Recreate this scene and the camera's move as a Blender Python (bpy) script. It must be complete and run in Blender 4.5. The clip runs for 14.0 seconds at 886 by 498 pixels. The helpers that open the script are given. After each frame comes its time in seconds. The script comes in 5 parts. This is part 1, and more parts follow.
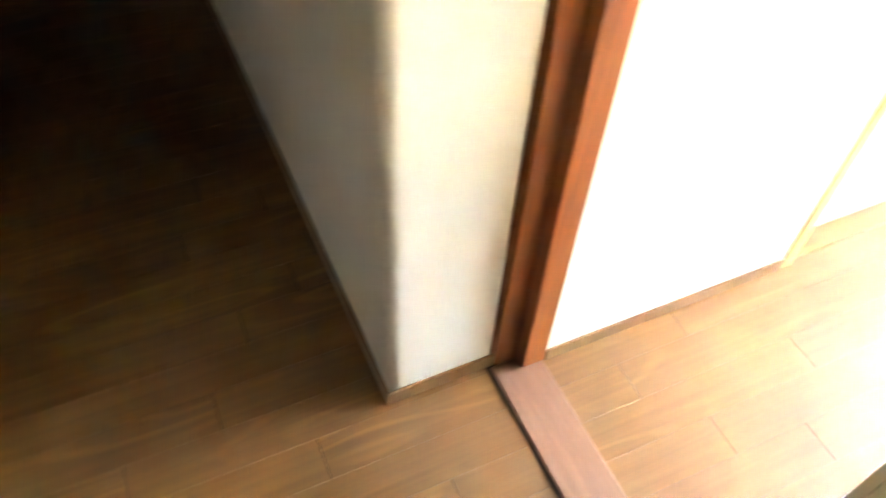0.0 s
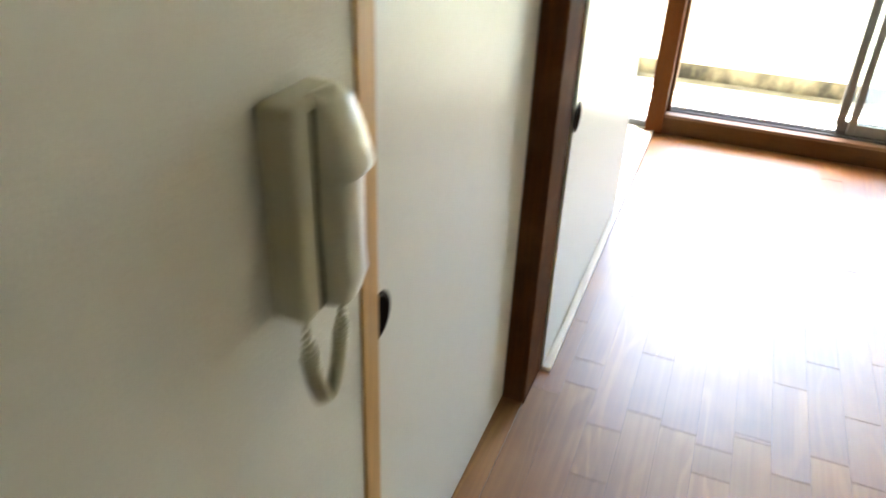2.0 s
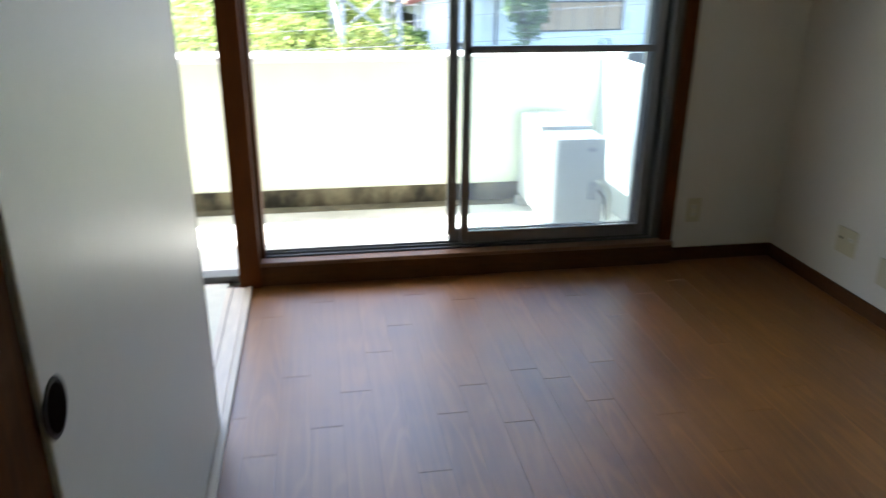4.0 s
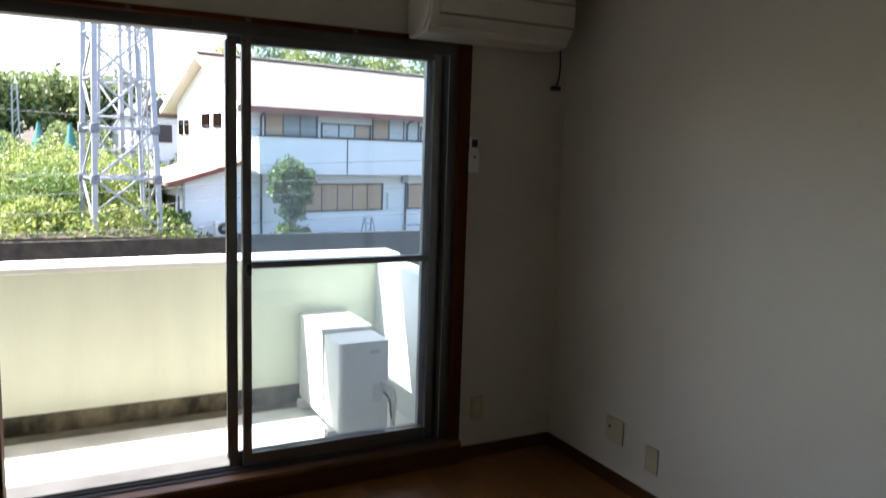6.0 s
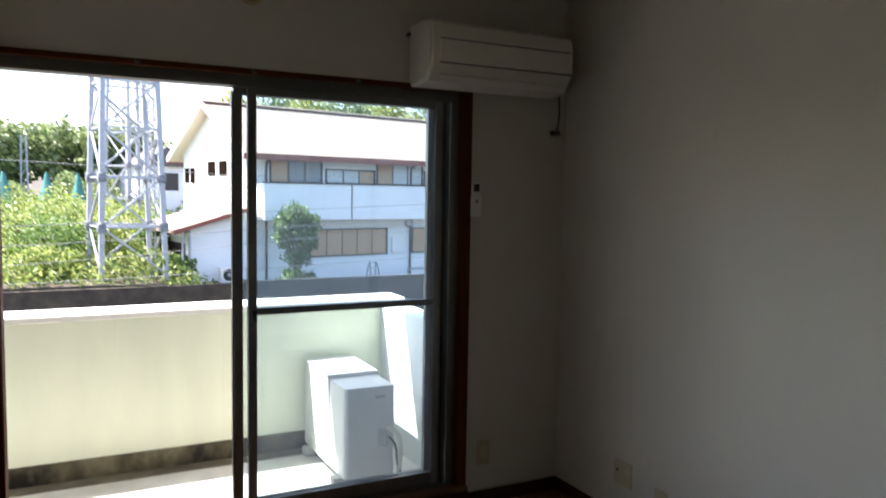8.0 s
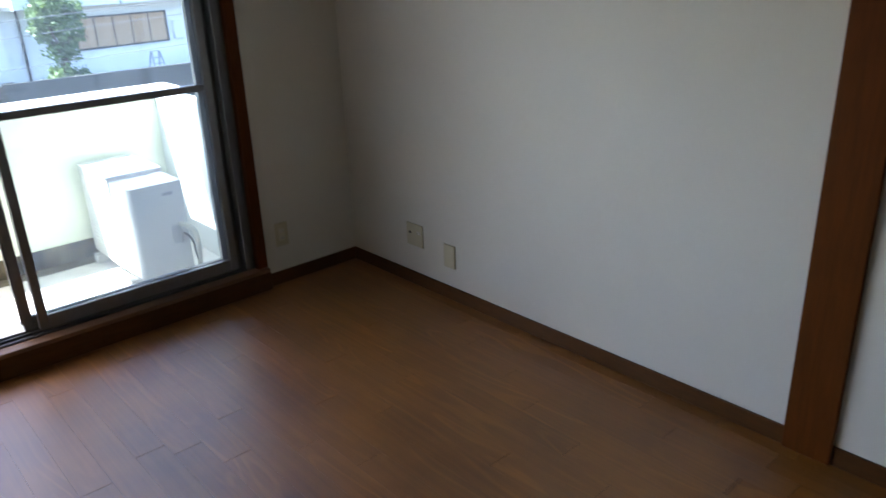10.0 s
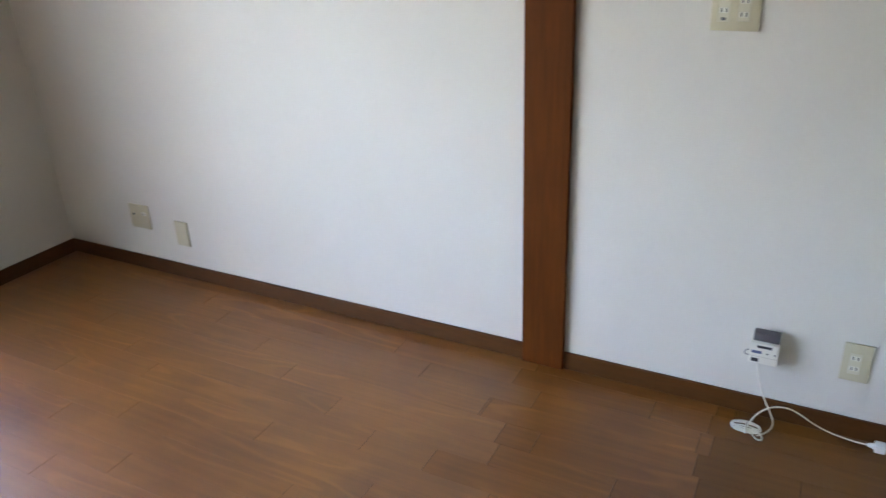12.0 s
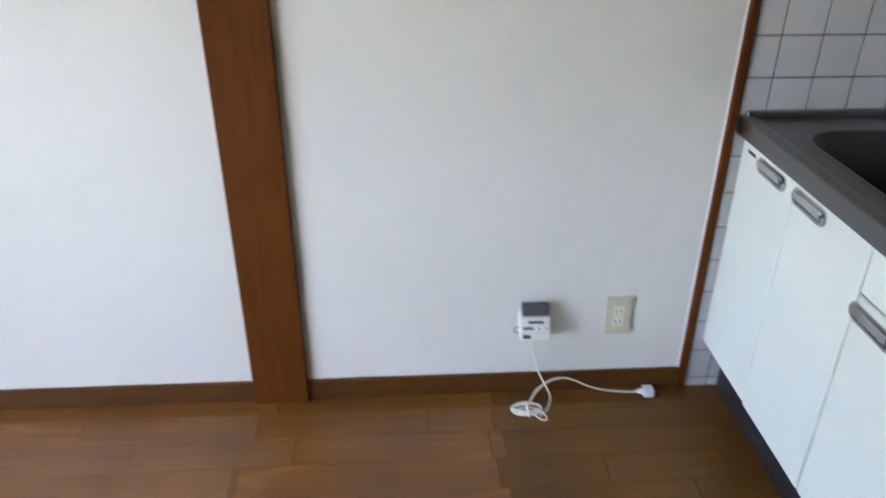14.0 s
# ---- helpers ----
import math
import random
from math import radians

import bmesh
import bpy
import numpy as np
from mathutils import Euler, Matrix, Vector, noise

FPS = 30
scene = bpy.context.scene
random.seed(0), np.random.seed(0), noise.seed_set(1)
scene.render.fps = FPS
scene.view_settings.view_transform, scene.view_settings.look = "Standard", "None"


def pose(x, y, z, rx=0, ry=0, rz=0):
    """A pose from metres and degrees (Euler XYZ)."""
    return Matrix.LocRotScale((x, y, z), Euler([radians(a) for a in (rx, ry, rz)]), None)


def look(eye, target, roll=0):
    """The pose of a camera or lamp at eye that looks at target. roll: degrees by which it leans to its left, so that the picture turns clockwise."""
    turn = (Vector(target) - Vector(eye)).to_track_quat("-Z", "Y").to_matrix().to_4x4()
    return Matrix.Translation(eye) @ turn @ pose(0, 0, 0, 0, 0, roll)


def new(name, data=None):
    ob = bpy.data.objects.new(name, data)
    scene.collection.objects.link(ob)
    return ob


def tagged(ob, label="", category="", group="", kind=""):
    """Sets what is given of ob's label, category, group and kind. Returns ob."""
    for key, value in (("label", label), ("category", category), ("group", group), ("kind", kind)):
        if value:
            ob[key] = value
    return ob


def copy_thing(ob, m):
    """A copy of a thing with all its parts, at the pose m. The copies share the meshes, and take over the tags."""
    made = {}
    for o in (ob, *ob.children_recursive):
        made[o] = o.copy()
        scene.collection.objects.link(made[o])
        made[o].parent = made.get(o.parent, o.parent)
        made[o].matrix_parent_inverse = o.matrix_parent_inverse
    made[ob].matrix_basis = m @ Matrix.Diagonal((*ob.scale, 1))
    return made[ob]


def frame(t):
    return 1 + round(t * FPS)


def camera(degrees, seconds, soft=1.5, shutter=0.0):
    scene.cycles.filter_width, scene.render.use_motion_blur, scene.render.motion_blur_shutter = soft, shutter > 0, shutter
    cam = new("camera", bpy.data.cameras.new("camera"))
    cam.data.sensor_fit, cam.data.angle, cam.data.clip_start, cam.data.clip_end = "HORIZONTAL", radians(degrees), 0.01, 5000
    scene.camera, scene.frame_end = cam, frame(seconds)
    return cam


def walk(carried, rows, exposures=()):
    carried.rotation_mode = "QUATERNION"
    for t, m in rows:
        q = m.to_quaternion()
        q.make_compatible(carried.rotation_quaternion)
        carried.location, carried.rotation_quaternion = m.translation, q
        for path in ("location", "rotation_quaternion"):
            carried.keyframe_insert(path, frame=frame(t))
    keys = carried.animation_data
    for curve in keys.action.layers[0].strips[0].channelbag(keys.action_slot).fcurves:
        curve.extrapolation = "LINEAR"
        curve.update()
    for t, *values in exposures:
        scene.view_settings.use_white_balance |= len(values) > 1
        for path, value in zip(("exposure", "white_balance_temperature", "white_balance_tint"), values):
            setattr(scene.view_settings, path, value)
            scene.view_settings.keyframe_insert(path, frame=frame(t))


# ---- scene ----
# ---------------------------------------------------------------- camera
def eye(x, y, z, pitch, roll, yaw):
    return pose(x, y, z, 90 + pitch, 0, yaw) @ pose(0, 0, 0, 0, 0, roll)


ROWS = [  # seconds, place, pitch, roll, yaw
    (0.0, 0.732, -0.642, 1.496, -49.91, 3.50, 62.92),
    (0.5, 0.632, -0.491, 1.499, -47.29, 2.82, 49.62),
    (1.0, 0.441, -0.311, 1.485, -40.53, 2.99, 35.47),
    (1.5, 0.346, -0.142, 1.456, -36.41, 3.69, 24.96),
    (2.0, 0.349, 0.086, 1.473, -30.34, 2.28, 20.69),
    (2.5, 0.327, 0.353, 1.428, -28.45, -1.75, 13.90),
    (3.0, 0.347, 0.654, 1.326, -23.80, 0.03, 2.81),
    (3.5, 0.381, 0.905, 1.310, -21.42, 3.91, -3.87),
    (4.0, 0.356, 1.050, 1.337, -21.14, 0.54, -9.72),
    (4.2, 0.330, 1.087, 1.353, -21.10, -0.77, -14.27),
    (6.3, 0.314, 1.173, 1.497, -4.74, 1.29, -27.55),
    (6.5, 0.316, 1.187, 1.496, -2.84, 0.86, -26.84),
    (7.0, 0.313, 1.169, 1.498, 0.39, -0.35, -25.23),
    (7.5, 0.307, 1.157, 1.507, -0.65, 1.16, -25.05),
    (8.0, 0.307, 1.124, 1.498, -4.33, 0.94, -27.02),
    (8.5, 0.309, 1.083, 1.492, -9.12, 0.99, -30.49),
    (8.7, 0.321, 1.076, 1.495, -11.24, 0.85, -31.93),
    (10.8, 0.437, 1.045, 1.452, -24.61, -2.53, -47.88),
    (11.0, 0.440, 1.035, 1.422, -24.52, -2.17, -50.05),
    (11.5, 0.388, 1.042, 1.390, -24.31, -1.13, -56.85),
    (12.0, 0.457, 1.031, 1.453, -24.93, -2.46, -61.69),
    (12.5, 0.454, 1.053, 1.443, -23.80, -1.01, -68.54),
    (12.9, 0.475, 1.080, 1.412, -22.32, -0.79, -73.54),
    (13.0, 0.493, 1.092, 1.409, -22.09, 0.18, -74.73),
    (13.5, 0.695, 1.247, 1.406, -22.86, -3.70, -82.07),
    (14.0, 0.878, 1.428, 1.357, -28.62, 0.35, -93.69),
]
EXPOSURES = [  # seconds, stops, kelvin, tint
    (0, 8.92, 7250, 18), (0.5, 7.82, 7300, 13), (1.0, 6.7, 7200, 10), (1.5, 6.08, 6900, 9), (2.0, 5.6, 6800, 9), (2.5, 5.05, 6550, 8), (3.0, 4.36, 6200, 9), (3.5, 3.84, 6100, 8),
    (4.2, 3.12, 6050, 10), (6.3, 2.28, 6400, 16), (8.7, 2.26, 6200, 16), (10.8, 3.9, 5800, 18), (11.5, 4.25, 5800, 20), (12.5, 4.68, 5900, 19), (14.0, 4.70, 5800, 19)]

cam = camera(61.59, 14.0, soft=1.35, shutter=0.5)
walk(cam, [(t, eye(x, y, z, p, r, w)) for t, x, y, z, p, r, w in ROWS], EXPOSURES)

# ---------------------------------------------------------------- light
SUN_DIR = Vector((-1.7, 1.0, 3.2)).normalized()
world = bpy.data.worlds.new("sky")
scene.world = world
world.use_nodes = True
wn = world.node_tree.nodes
sky = wn.new("ShaderNodeTexSky")
sky.sky_type = "NISHITA"
sky.sun_disc = False
sky.sun_elevation = math.asin(SUN_DIR.z)
sky.sun_rotation = math.atan2(SUN_DIR.x, SUN_DIR.y)
sky.air_density, sky.dust_density = 1.0, 2.5
world.node_tree.links.new(sky.outputs[0], wn["Background"].inputs[0])
wn["Background"].inputs[1].default_value = 0.15
sun = new("sun", bpy.data.lights.new("sun", "SUN"))
sun.data.energy, sun.data.angle, sun.data.color = 5.0, radians(0.53), (1.0, 0.95, 0.87)
sun.matrix_world = look(SUN_DIR * 40, (0, 0, 0))


# ---------------------------------------------------------------- materials
def mat(name, color, rough=0.6, metal=0.0, var=0.08, scale=8.0, bump=0.0, bump_scale=120.0, stretch=(1, 1, 1), tint=None, obvar=0.0,
        coat=0.0, stain=0.0, stain_scale=1.5, stain_color=None, stain_stretch=(1, 1, 1), stain_from=0.5, spec=0.5):
    """Node material: base colour varied by grain and by large stains, fine bump, uneven roughness."""
    m = bpy.data.materials.new(name)
    m.use_nodes = True
    n, k = m.node_tree.nodes, m.node_tree.links
    b = n["Principled BSDF"]
    b.inputs["Metallic"].default_value = metal
    b.inputs["Coat Weight"].default_value = coat
    b.inputs["Specular IOR Level"].default_value = spec
    co = n.new("ShaderNodeTexCoord")
    mp = n.new("ShaderNodeMapping")
    mp.inputs["Scale"].default_value = stretch
    k.new(co.outputs["Object"], mp.inputs[0])
    if obvar:
        oi = n.new("ShaderNodeObjectInfo")
        sh = n.new("ShaderNodeVectorMath")
        sh.operation = "SCALE"
        sh.inputs[0].default_value = (37.0, 91.0, 13.0)
        k.new(oi.outputs["Random"], sh.inputs["Scale"])
        k.new(sh.outputs[0], mp.inputs["Location"])
    gr = n.new("ShaderNodeTexNoise")
    gr.inputs["Scale"].default_value, gr.inputs["Detail"].default_value = scale, 6
    k.new(mp.outputs[0], gr.inputs["Vector"])
    ramp = n.new("ShaderNodeMapRange")
    ramp.inputs["From Min"].default_value, ramp.inputs["From Max"].default_value = 0.3, 0.7
    ramp.inputs["To Min"].default_value, ramp.inputs["To Max"].default_value = 1 - var, 1 + var
    k.new(gr.outputs["Fac"], ramp.inputs["Value"])
    mul = n.new("ShaderNodeVectorMath")
    mul.operation = "SCALE"
    mul.inputs[0].default_value = color
    k.new(ramp.outputs[0], mul.inputs["Scale"])
    out = mul.outputs[0]
    if tint:
        mx = n.new("ShaderNodeMix")
        mx.data_type = "RGBA"
        mx.inputs["B"].default_value = (*tint, 1)
        k.new(out, mx.inputs["A"])
        k.new(gr.outputs["Fac"], mx.inputs["Factor"])
        out = mx.outputs["Result"]
    if obvar:
        vr = n.new("ShaderNodeMapRange")
        vr.inputs["To Min"].default_value, vr.inputs["To Max"].default_value = 1 - obvar, 1 + obvar
        k.new(oi.outputs["Random"], vr.inputs["Value"])
        m2 = n.new("ShaderNodeVectorMath")
        m2.operation = "SCALE"
        k.new(out, m2.inputs[0])
        k.new(vr.outputs[0], m2.inputs["Scale"])
        out = m2.outputs[0]
    if stain:
        st = n.new("ShaderNodeTexNoise")
        st.inputs["Scale"].default_value, st.inputs["Detail"].default_value = stain_scale, 4
        sm = n.new("ShaderNodeMapping")
        sm.inputs["Scale"].default_value = stain_stretch
        k.new(co.outputs["Object"], sm.inputs[0])
        k.new(sm.outputs[0], st.inputs["Vector"])
        sr = n.new("ShaderNodeMapRange")
        sr.inputs["From Min"].default_value, sr.inputs["From Max"].default_value = stain_from, stain_from + 0.25
        sr.inputs["To Max"].default_value = stain
        k.new(st.outputs["Fac"], sr.inputs["Value"])
        mx = n.new("ShaderNodeMix")
        mx.data_type = "RGBA"
        mx.inputs["B"].default_value = (*(stain_color or [c * 0.5 for c in color]), 1)
        k.new(out, mx.inputs["A"])
        k.new(sr.outputs[0], mx.inputs["Factor"])
        out = mx.outputs["Result"]
    k.new(out, b.inputs["Base Color"])
    rr = n.new("ShaderNodeMapRange")
    rr.inputs["To Min"].default_value, rr.inputs["To Max"].default_value = max(0.02, rough * 0.85), min(1, rough * 1.15)
    k.new(gr.outputs["Fac"], rr.inputs["Value"])
    k.new(rr.outputs[0], b.inputs["Roughness"])
    if bump:
        bn = n.new("ShaderNodeTexNoise")
        bn.inputs["Scale"].default_value, bn.inputs["Detail"].default_value = bump_scale, 3
        k.new(mp.outputs[0], bn.inputs["Vector"])
        bp = n.new("ShaderNodeBump")
        bp.inputs["Strength"].default_value, bp.inputs["Distance"].default_value = bump, 0.002
        k.new(bn.outputs["Fac"], bp.inputs["Height"])
        k.new(bp.outputs[0], b.inputs["Normal"])
    return m


def glass_mat(name, tint, rough=0.0, dust=0.022):
    m = bpy.data.materials.new(name)
    m.use_nodes = True
    n, k = m.node_tree.nodes, m.node_tree.links
    n.remove(n["Principled BSDF"])
    tr, gl = n.new("ShaderNodeBsdfTransparent"), n.new("ShaderNodeBsdfGlossy")
    mx, fr = n.new("ShaderNodeMixShader"), n.new("ShaderNodeFresnel")
    tr.inputs[0].default_value = (*tint, 1)
    gl.inputs["Roughness"].default_value = rough
    fr.inputs[0].default_value = 1.45
    k.new(fr.outputs[0], mx.inputs[0])
    k.new(tr.outputs[0], mx.inputs[1])
    k.new(gl.outputs[0], mx.inputs[2])
    du, m2, no = n.new("ShaderNodeBsdfTranslucent"), n.new("ShaderNodeMixShader"), n.new("ShaderNodeTexNoise")
    du.inputs[0].default_value = (0.8, 0.85, 0.9, 1)
    no.inputs["Scale"].default_value = 3.0
    mr = n.new("ShaderNodeMapRange")
    mr.inputs["To Min"].default_value, mr.inputs["To Max"].default_value = dust * 0.6, dust * 1.4
    k.new(no.outputs["Fac"], mr.inputs["Value"])
    k.new(mr.outputs[0], m2.inputs[0])
    k.new(mx.outputs[0], m2.inputs[1])
    k.new(du.outputs[0], m2.inputs[2])
    k.new(m2.outputs[0], n["Material Output"].inputs[0])
    return m


M_WALL = mat("white_wallpaper", (0.62, 0.595, 0.515), 0.75, var=0.02, scale=3, bump=0.55, bump_scale=240, stain=0.06, stain_scale=0.9, stain_color=(0.55, 0.52, 0.44))
M_CEIL = mat("ceiling_paper", (0.53, 0.50, 0.42), 0.85, var=0.03, scale=30, bump=0.3, bump_scale=180)


def floor_mat(name, dark, light, coat=0.6, spec=0.5):
    """Oak floor print: wavy figure and fine streaks along the plank, each plank of its own shade."""
    m = bpy.data.materials.new(name)
    m.use_nodes = True
    n, k = m.node_tree.nodes, m.node_tree.links
    b = n["Principled BSDF"]
    geo = n.new("ShaderNodeNewGeometry")
    co, oi, off, mp = n.new("ShaderNodeTexCoord"), n.new("ShaderNodeObjectInfo"), n.new("ShaderNodeVectorMath"), n.new("ShaderNodeMapping")
    off.operation = "SCALE"
    off.inputs[0].default_value = (17.0, 53.0, 7.0)
    k.new(oi.outputs["Random"], off.inputs["Scale"])
    k.new(co.outputs["Object"], mp.inputs[0])
    k.new(off.outputs[0], mp.inputs["Location"])
    mp.inputs["Scale"].default_value = (1, 0.16, 1)
    field = n.new("ShaderNodeTexNoise")
    field.inputs["Scale"].default_value, field.inputs["Detail"].default_value = 7.0, 1.5
    k.new(mp.outputs[0], field.inputs["Vector"])
    rings, wv = n.new("ShaderNodeMath"), n.new("ShaderNodeMath")
    rings.operation, wv.operation = "MULTIPLY", "SINE"
    rings.inputs[1].default_value = 58.0
    k.new(field.outputs["Fac"], rings.inputs[0])
    k.new(rings.outputs[0], wv.inputs[0])
    fleck = n.new("ShaderNodeMapRange")          # narrow pale rings
    fleck.inputs["From Min"].default_value, fleck.inputs["From Max"].default_value = 0.25, 1.0
    k.new(wv.outputs[0], fleck.inputs["Value"])
    m2 = n.new("ShaderNodeMapping")
    m2.inputs["Scale"].default_value = (22, 3, 1)
    k.new(mp.outputs[0], m2.inputs[0])
    fine = n.new("ShaderNodeTexNoise")
    fine.inputs["Scale"].default_value, fine.inputs["Detail"].default_value = 3.0, 4
    k.new(m2.outputs[0], fine.inputs["Vector"])
    blot = n.new("ShaderNodeTexNoise")
    blot.inputs["Scale"].default_value, blot.inputs["Detail"].default_value = 6.0, 3
    k.new(mp.outputs[0], blot.inputs["Vector"])
    spot = n.new("ShaderNodeMapRange")           # where the figure shows
    spot.inputs["From Min"].default_value, spot.inputs["From Max"].default_value = 0.45, 0.68
    spot.inputs["To Min"].default_value, spot.inputs["To Max"].default_value = 0.02, 0.28
    k.new(blot.outputs["Fac"], spot.inputs["Value"])
    fig = n.new("ShaderNodeMath")
    fig.operation = "MULTIPLY"
    k.new(fleck.outputs[0], fig.inputs[0])
    k.new(spot.outputs[0], fig.inputs[1])
    streak = n.new("ShaderNodeMapRange")
    streak.inputs["From Min"].default_value, streak.inputs["From Max"].default_value = 0.30, 0.72
    streak.inputs["To Min"].default_value, streak.inputs["To Max"].default_value = 0.20, 0.38
    k.new(fine.outputs["Fac"], streak.inputs["Value"])
    wear = n.new("ShaderNodeTexNoise")           # broad wear that runs over the planks
    wear.inputs["Scale"].default_value, wear.inputs["Detail"].default_value = 2.6, 3
    k.new(geo.outputs["Position"], wear.inputs["Vector"])
    worn = n.new("ShaderNodeMapRange")
    worn.inputs["From Min"].default_value, worn.inputs["From Max"].default_value = 0.32, 0.68
    worn.inputs["To Min"].default_value, worn.inputs["To Max"].default_value = -0.10, 0.24
    k.new(wear.outputs["Fac"], worn.inputs["Value"])
    s1, add = n.new("ShaderNodeMath"), n.new("ShaderNodeMath")
    k.new(fig.outputs[0], s1.inputs[0])
    k.new(streak.outputs[0], s1.inputs[1])
    k.new(s1.outputs[0], add.inputs[0])
    k.new(worn.outputs[0], add.inputs[1])
    mx = n.new("ShaderNodeMix")
    mx.data_type = "RGBA"
    mx.inputs["A"].default_value, mx.inputs["B"].default_value = (*dark, 1), (*light, 1)
    k.new(add.outputs[0], mx.inputs["Factor"])
    vr = n.new("ShaderNodeMapRange")
    vr.inputs["To Min"].default_value, vr.inputs["To Max"].default_value = 0.92, 1.08
    k.new(oi.outputs["Random"], vr.inputs["Value"])
    sc = n.new("ShaderNodeVectorMath")
    sc.operation = "SCALE"
    k.new(mx.outputs["Result"], sc.inputs[0])
    k.new(vr.outputs[0], sc.inputs["Scale"])
    k.new(sc.outputs[0], b.inputs["Base Color"])
    rr = n.new("ShaderNodeMapRange")
    rr.inputs["To Min"].default_value, rr.inputs["To Max"].default_value = 0.40, 0.56
    k.new(wear.outputs["Fac"], rr.inputs["Value"])
    k.new(rr.outputs[0], b.inputs["Roughness"])
    b.inputs["Specular IOR Level"].default_value = spec
    b.inputs["Coat Weight"].default_value, b.inputs["Coat Roughness"].default_value = coat, 0.42
    bp = n.new("ShaderNodeBump")
    bp.inputs["Strength"].default_value, bp.inputs["Distance"].default_value = 0.12, 0.0006
    k.new(fine.outputs["Fac"], bp.inputs["Height"])
    k.new(bp.outputs[0], b.inputs["Normal"])
    return m


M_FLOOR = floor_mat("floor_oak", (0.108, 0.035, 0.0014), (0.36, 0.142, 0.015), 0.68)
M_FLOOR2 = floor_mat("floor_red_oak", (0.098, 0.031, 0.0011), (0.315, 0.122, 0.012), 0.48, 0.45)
# own darker plank tone and the shade before the cabinets share this colour
M_FLOOR4 = floor_mat("floor_dark_shaded_oak", (0.076, 0.026, 0.0009), (0.225, 0.090, 0.008), 0.30, 0.35)
# same oak, lightened: the strong brightness by the doorway is in the colour
M_FLOOR5 = floor_mat("floor_brightened_oak", (0.136, 0.054, 0.0075), (0.42, 0.198, 0.047), 0.35)
M_FLOOR3 = floor_mat("floor_tan_oak", (0.090, 0.033, 0.004), (0.34, 0.155, 0.034))
M_JOINT = mat("floor_joint", (0.035, 0.015, 0.005), 0.7)
M_POST = mat("dark_stained_post", (0.092, 0.0255, 0.0028), 0.6, spec=0.10, var=0.15, scale=10, stretch=(8, 8, 0.6), bump=0.1, bump_scale=40, stain=0.25, stain_scale=4)
M_POST2 = mat("worn_stained_post", (0.070, 0.023, 0.004), 0.8, spec=0.05, var=0.3, scale=10, stretch=(8, 8, 0.6), bump=0.12, bump_scale=40, stain=0.35, stain_scale=9, stain_color=(0.15, 0.075, 0.03))
M_BASE = mat("brown_baseboard", (0.072, 0.027, 0.0045), 0.5, spec=0.25, var=0.15, scale=12, stretch=(1, 1, 6))
M_BASEL = mat("light_brown_baseboard", (0.17, 0.085, 0.028), 0.45, var=0.15, scale=12)
# dark tone chosen only to cut the light bouncing in the hallway
M_HALLDARK = mat("dark_hall_absorber", (0.09, 0.05, 0.022), 0.6, var=0.2, scale=8, stretch=(6, 6, 0.5), spec=0.2)
M_JAMB = mat("reddish_door_jamb", (0.23, 0.062, 0.012), 0.5, spec=0.3, var=0.2, scale=10, stretch=(8, 8, 0.6), bump=0.08, bump_scale=40)
M_TRIM = mat("light_pine_trim", (0.48, 0.27, 0.09), 0.5, var=0.15, scale=10, stretch=(9, 9, 0.5))
M_SILLWOOD = mat("pale_threshold_wood", (0.62, 0.54, 0.43), 0.4, var=0.12, scale=9, stretch=(9, 0.7, 9))
M_FUSUMA = mat("fusuma_paper", (0.60, 0.575, 0.50), 0.42, var=0.02, scale=20, bump=0.08, bump_scale=300)
M_PULL = mat("dark_bronze_pull", (0.02, 0.012, 0.008), 0.6, spec=0.2)
M_RECESS = mat("dark_recess", (0.012, 0.008, 0.006), 0.9, spec=0.0)
M_ALU = mat("grey_aluminium", (0.13, 0.13, 0.13), 0.4, metal=0.7, var=0.06, scale=30, stretch=(1, 1, 0.2))
M_ALUDARK = mat("bronze_aluminium", (0.20, 0.20, 0.20), 0.36, metal=0.7, var=0.06, scale=30)
M_GLASS = glass_mat("window_glass", (0.92, 0.96, 0.97))
M_BALC = mat("balcony_paint", (0.79, 0.82, 0.645), 0.8, var=0.05, scale=5, bump=0.4, bump_scale=60, stain=0.75, stain_scale=1.0, stain_color=(0.42, 0.42, 0.27), stain_stretch=(30, 30, 0.35), stain_from=0.63, stretch=(1, 1, 0.25))
M_CAP = mat("parapet_cap_concrete", (0.74, 0.73, 0.68), 0.85, var=0.08, scale=12, bump=0.4, bump_scale=60)
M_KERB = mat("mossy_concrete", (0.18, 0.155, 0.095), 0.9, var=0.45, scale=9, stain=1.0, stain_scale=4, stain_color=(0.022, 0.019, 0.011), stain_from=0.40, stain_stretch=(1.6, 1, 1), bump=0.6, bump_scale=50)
M_BFLOOR = mat("balcony_floor_sheet", (0.66, 0.65, 0.60), 0.75, var=0.10, scale=6, stain=0.45, stain_scale=2.2, stain_color=(0.26, 0.24, 0.18), stain_from=0.52)
M_OUTLET = mat("ivory_plastic", (0.50, 0.46, 0.30), 0.45, var=0.02)
M_OUTFACE = mat("pale_plastic", (0.68, 0.66, 0.55), 0.4, var=0.02)
M_WHITEPL = mat("white_plastic", (0.78, 0.78, 0.75), 0.4, var=0.02)
M_ACWHITE = mat("aged_white_plastic", (0.74, 0.71, 0.61), 0.4, var=0.03)
M_UNIT = mat("unit_painted_steel", (0.66, 0.65, 0.61), 0.5, var=0.03, scale=6)
M_DARK = mat("black_plastic", (0.02, 0.02, 0.022), 0.4)
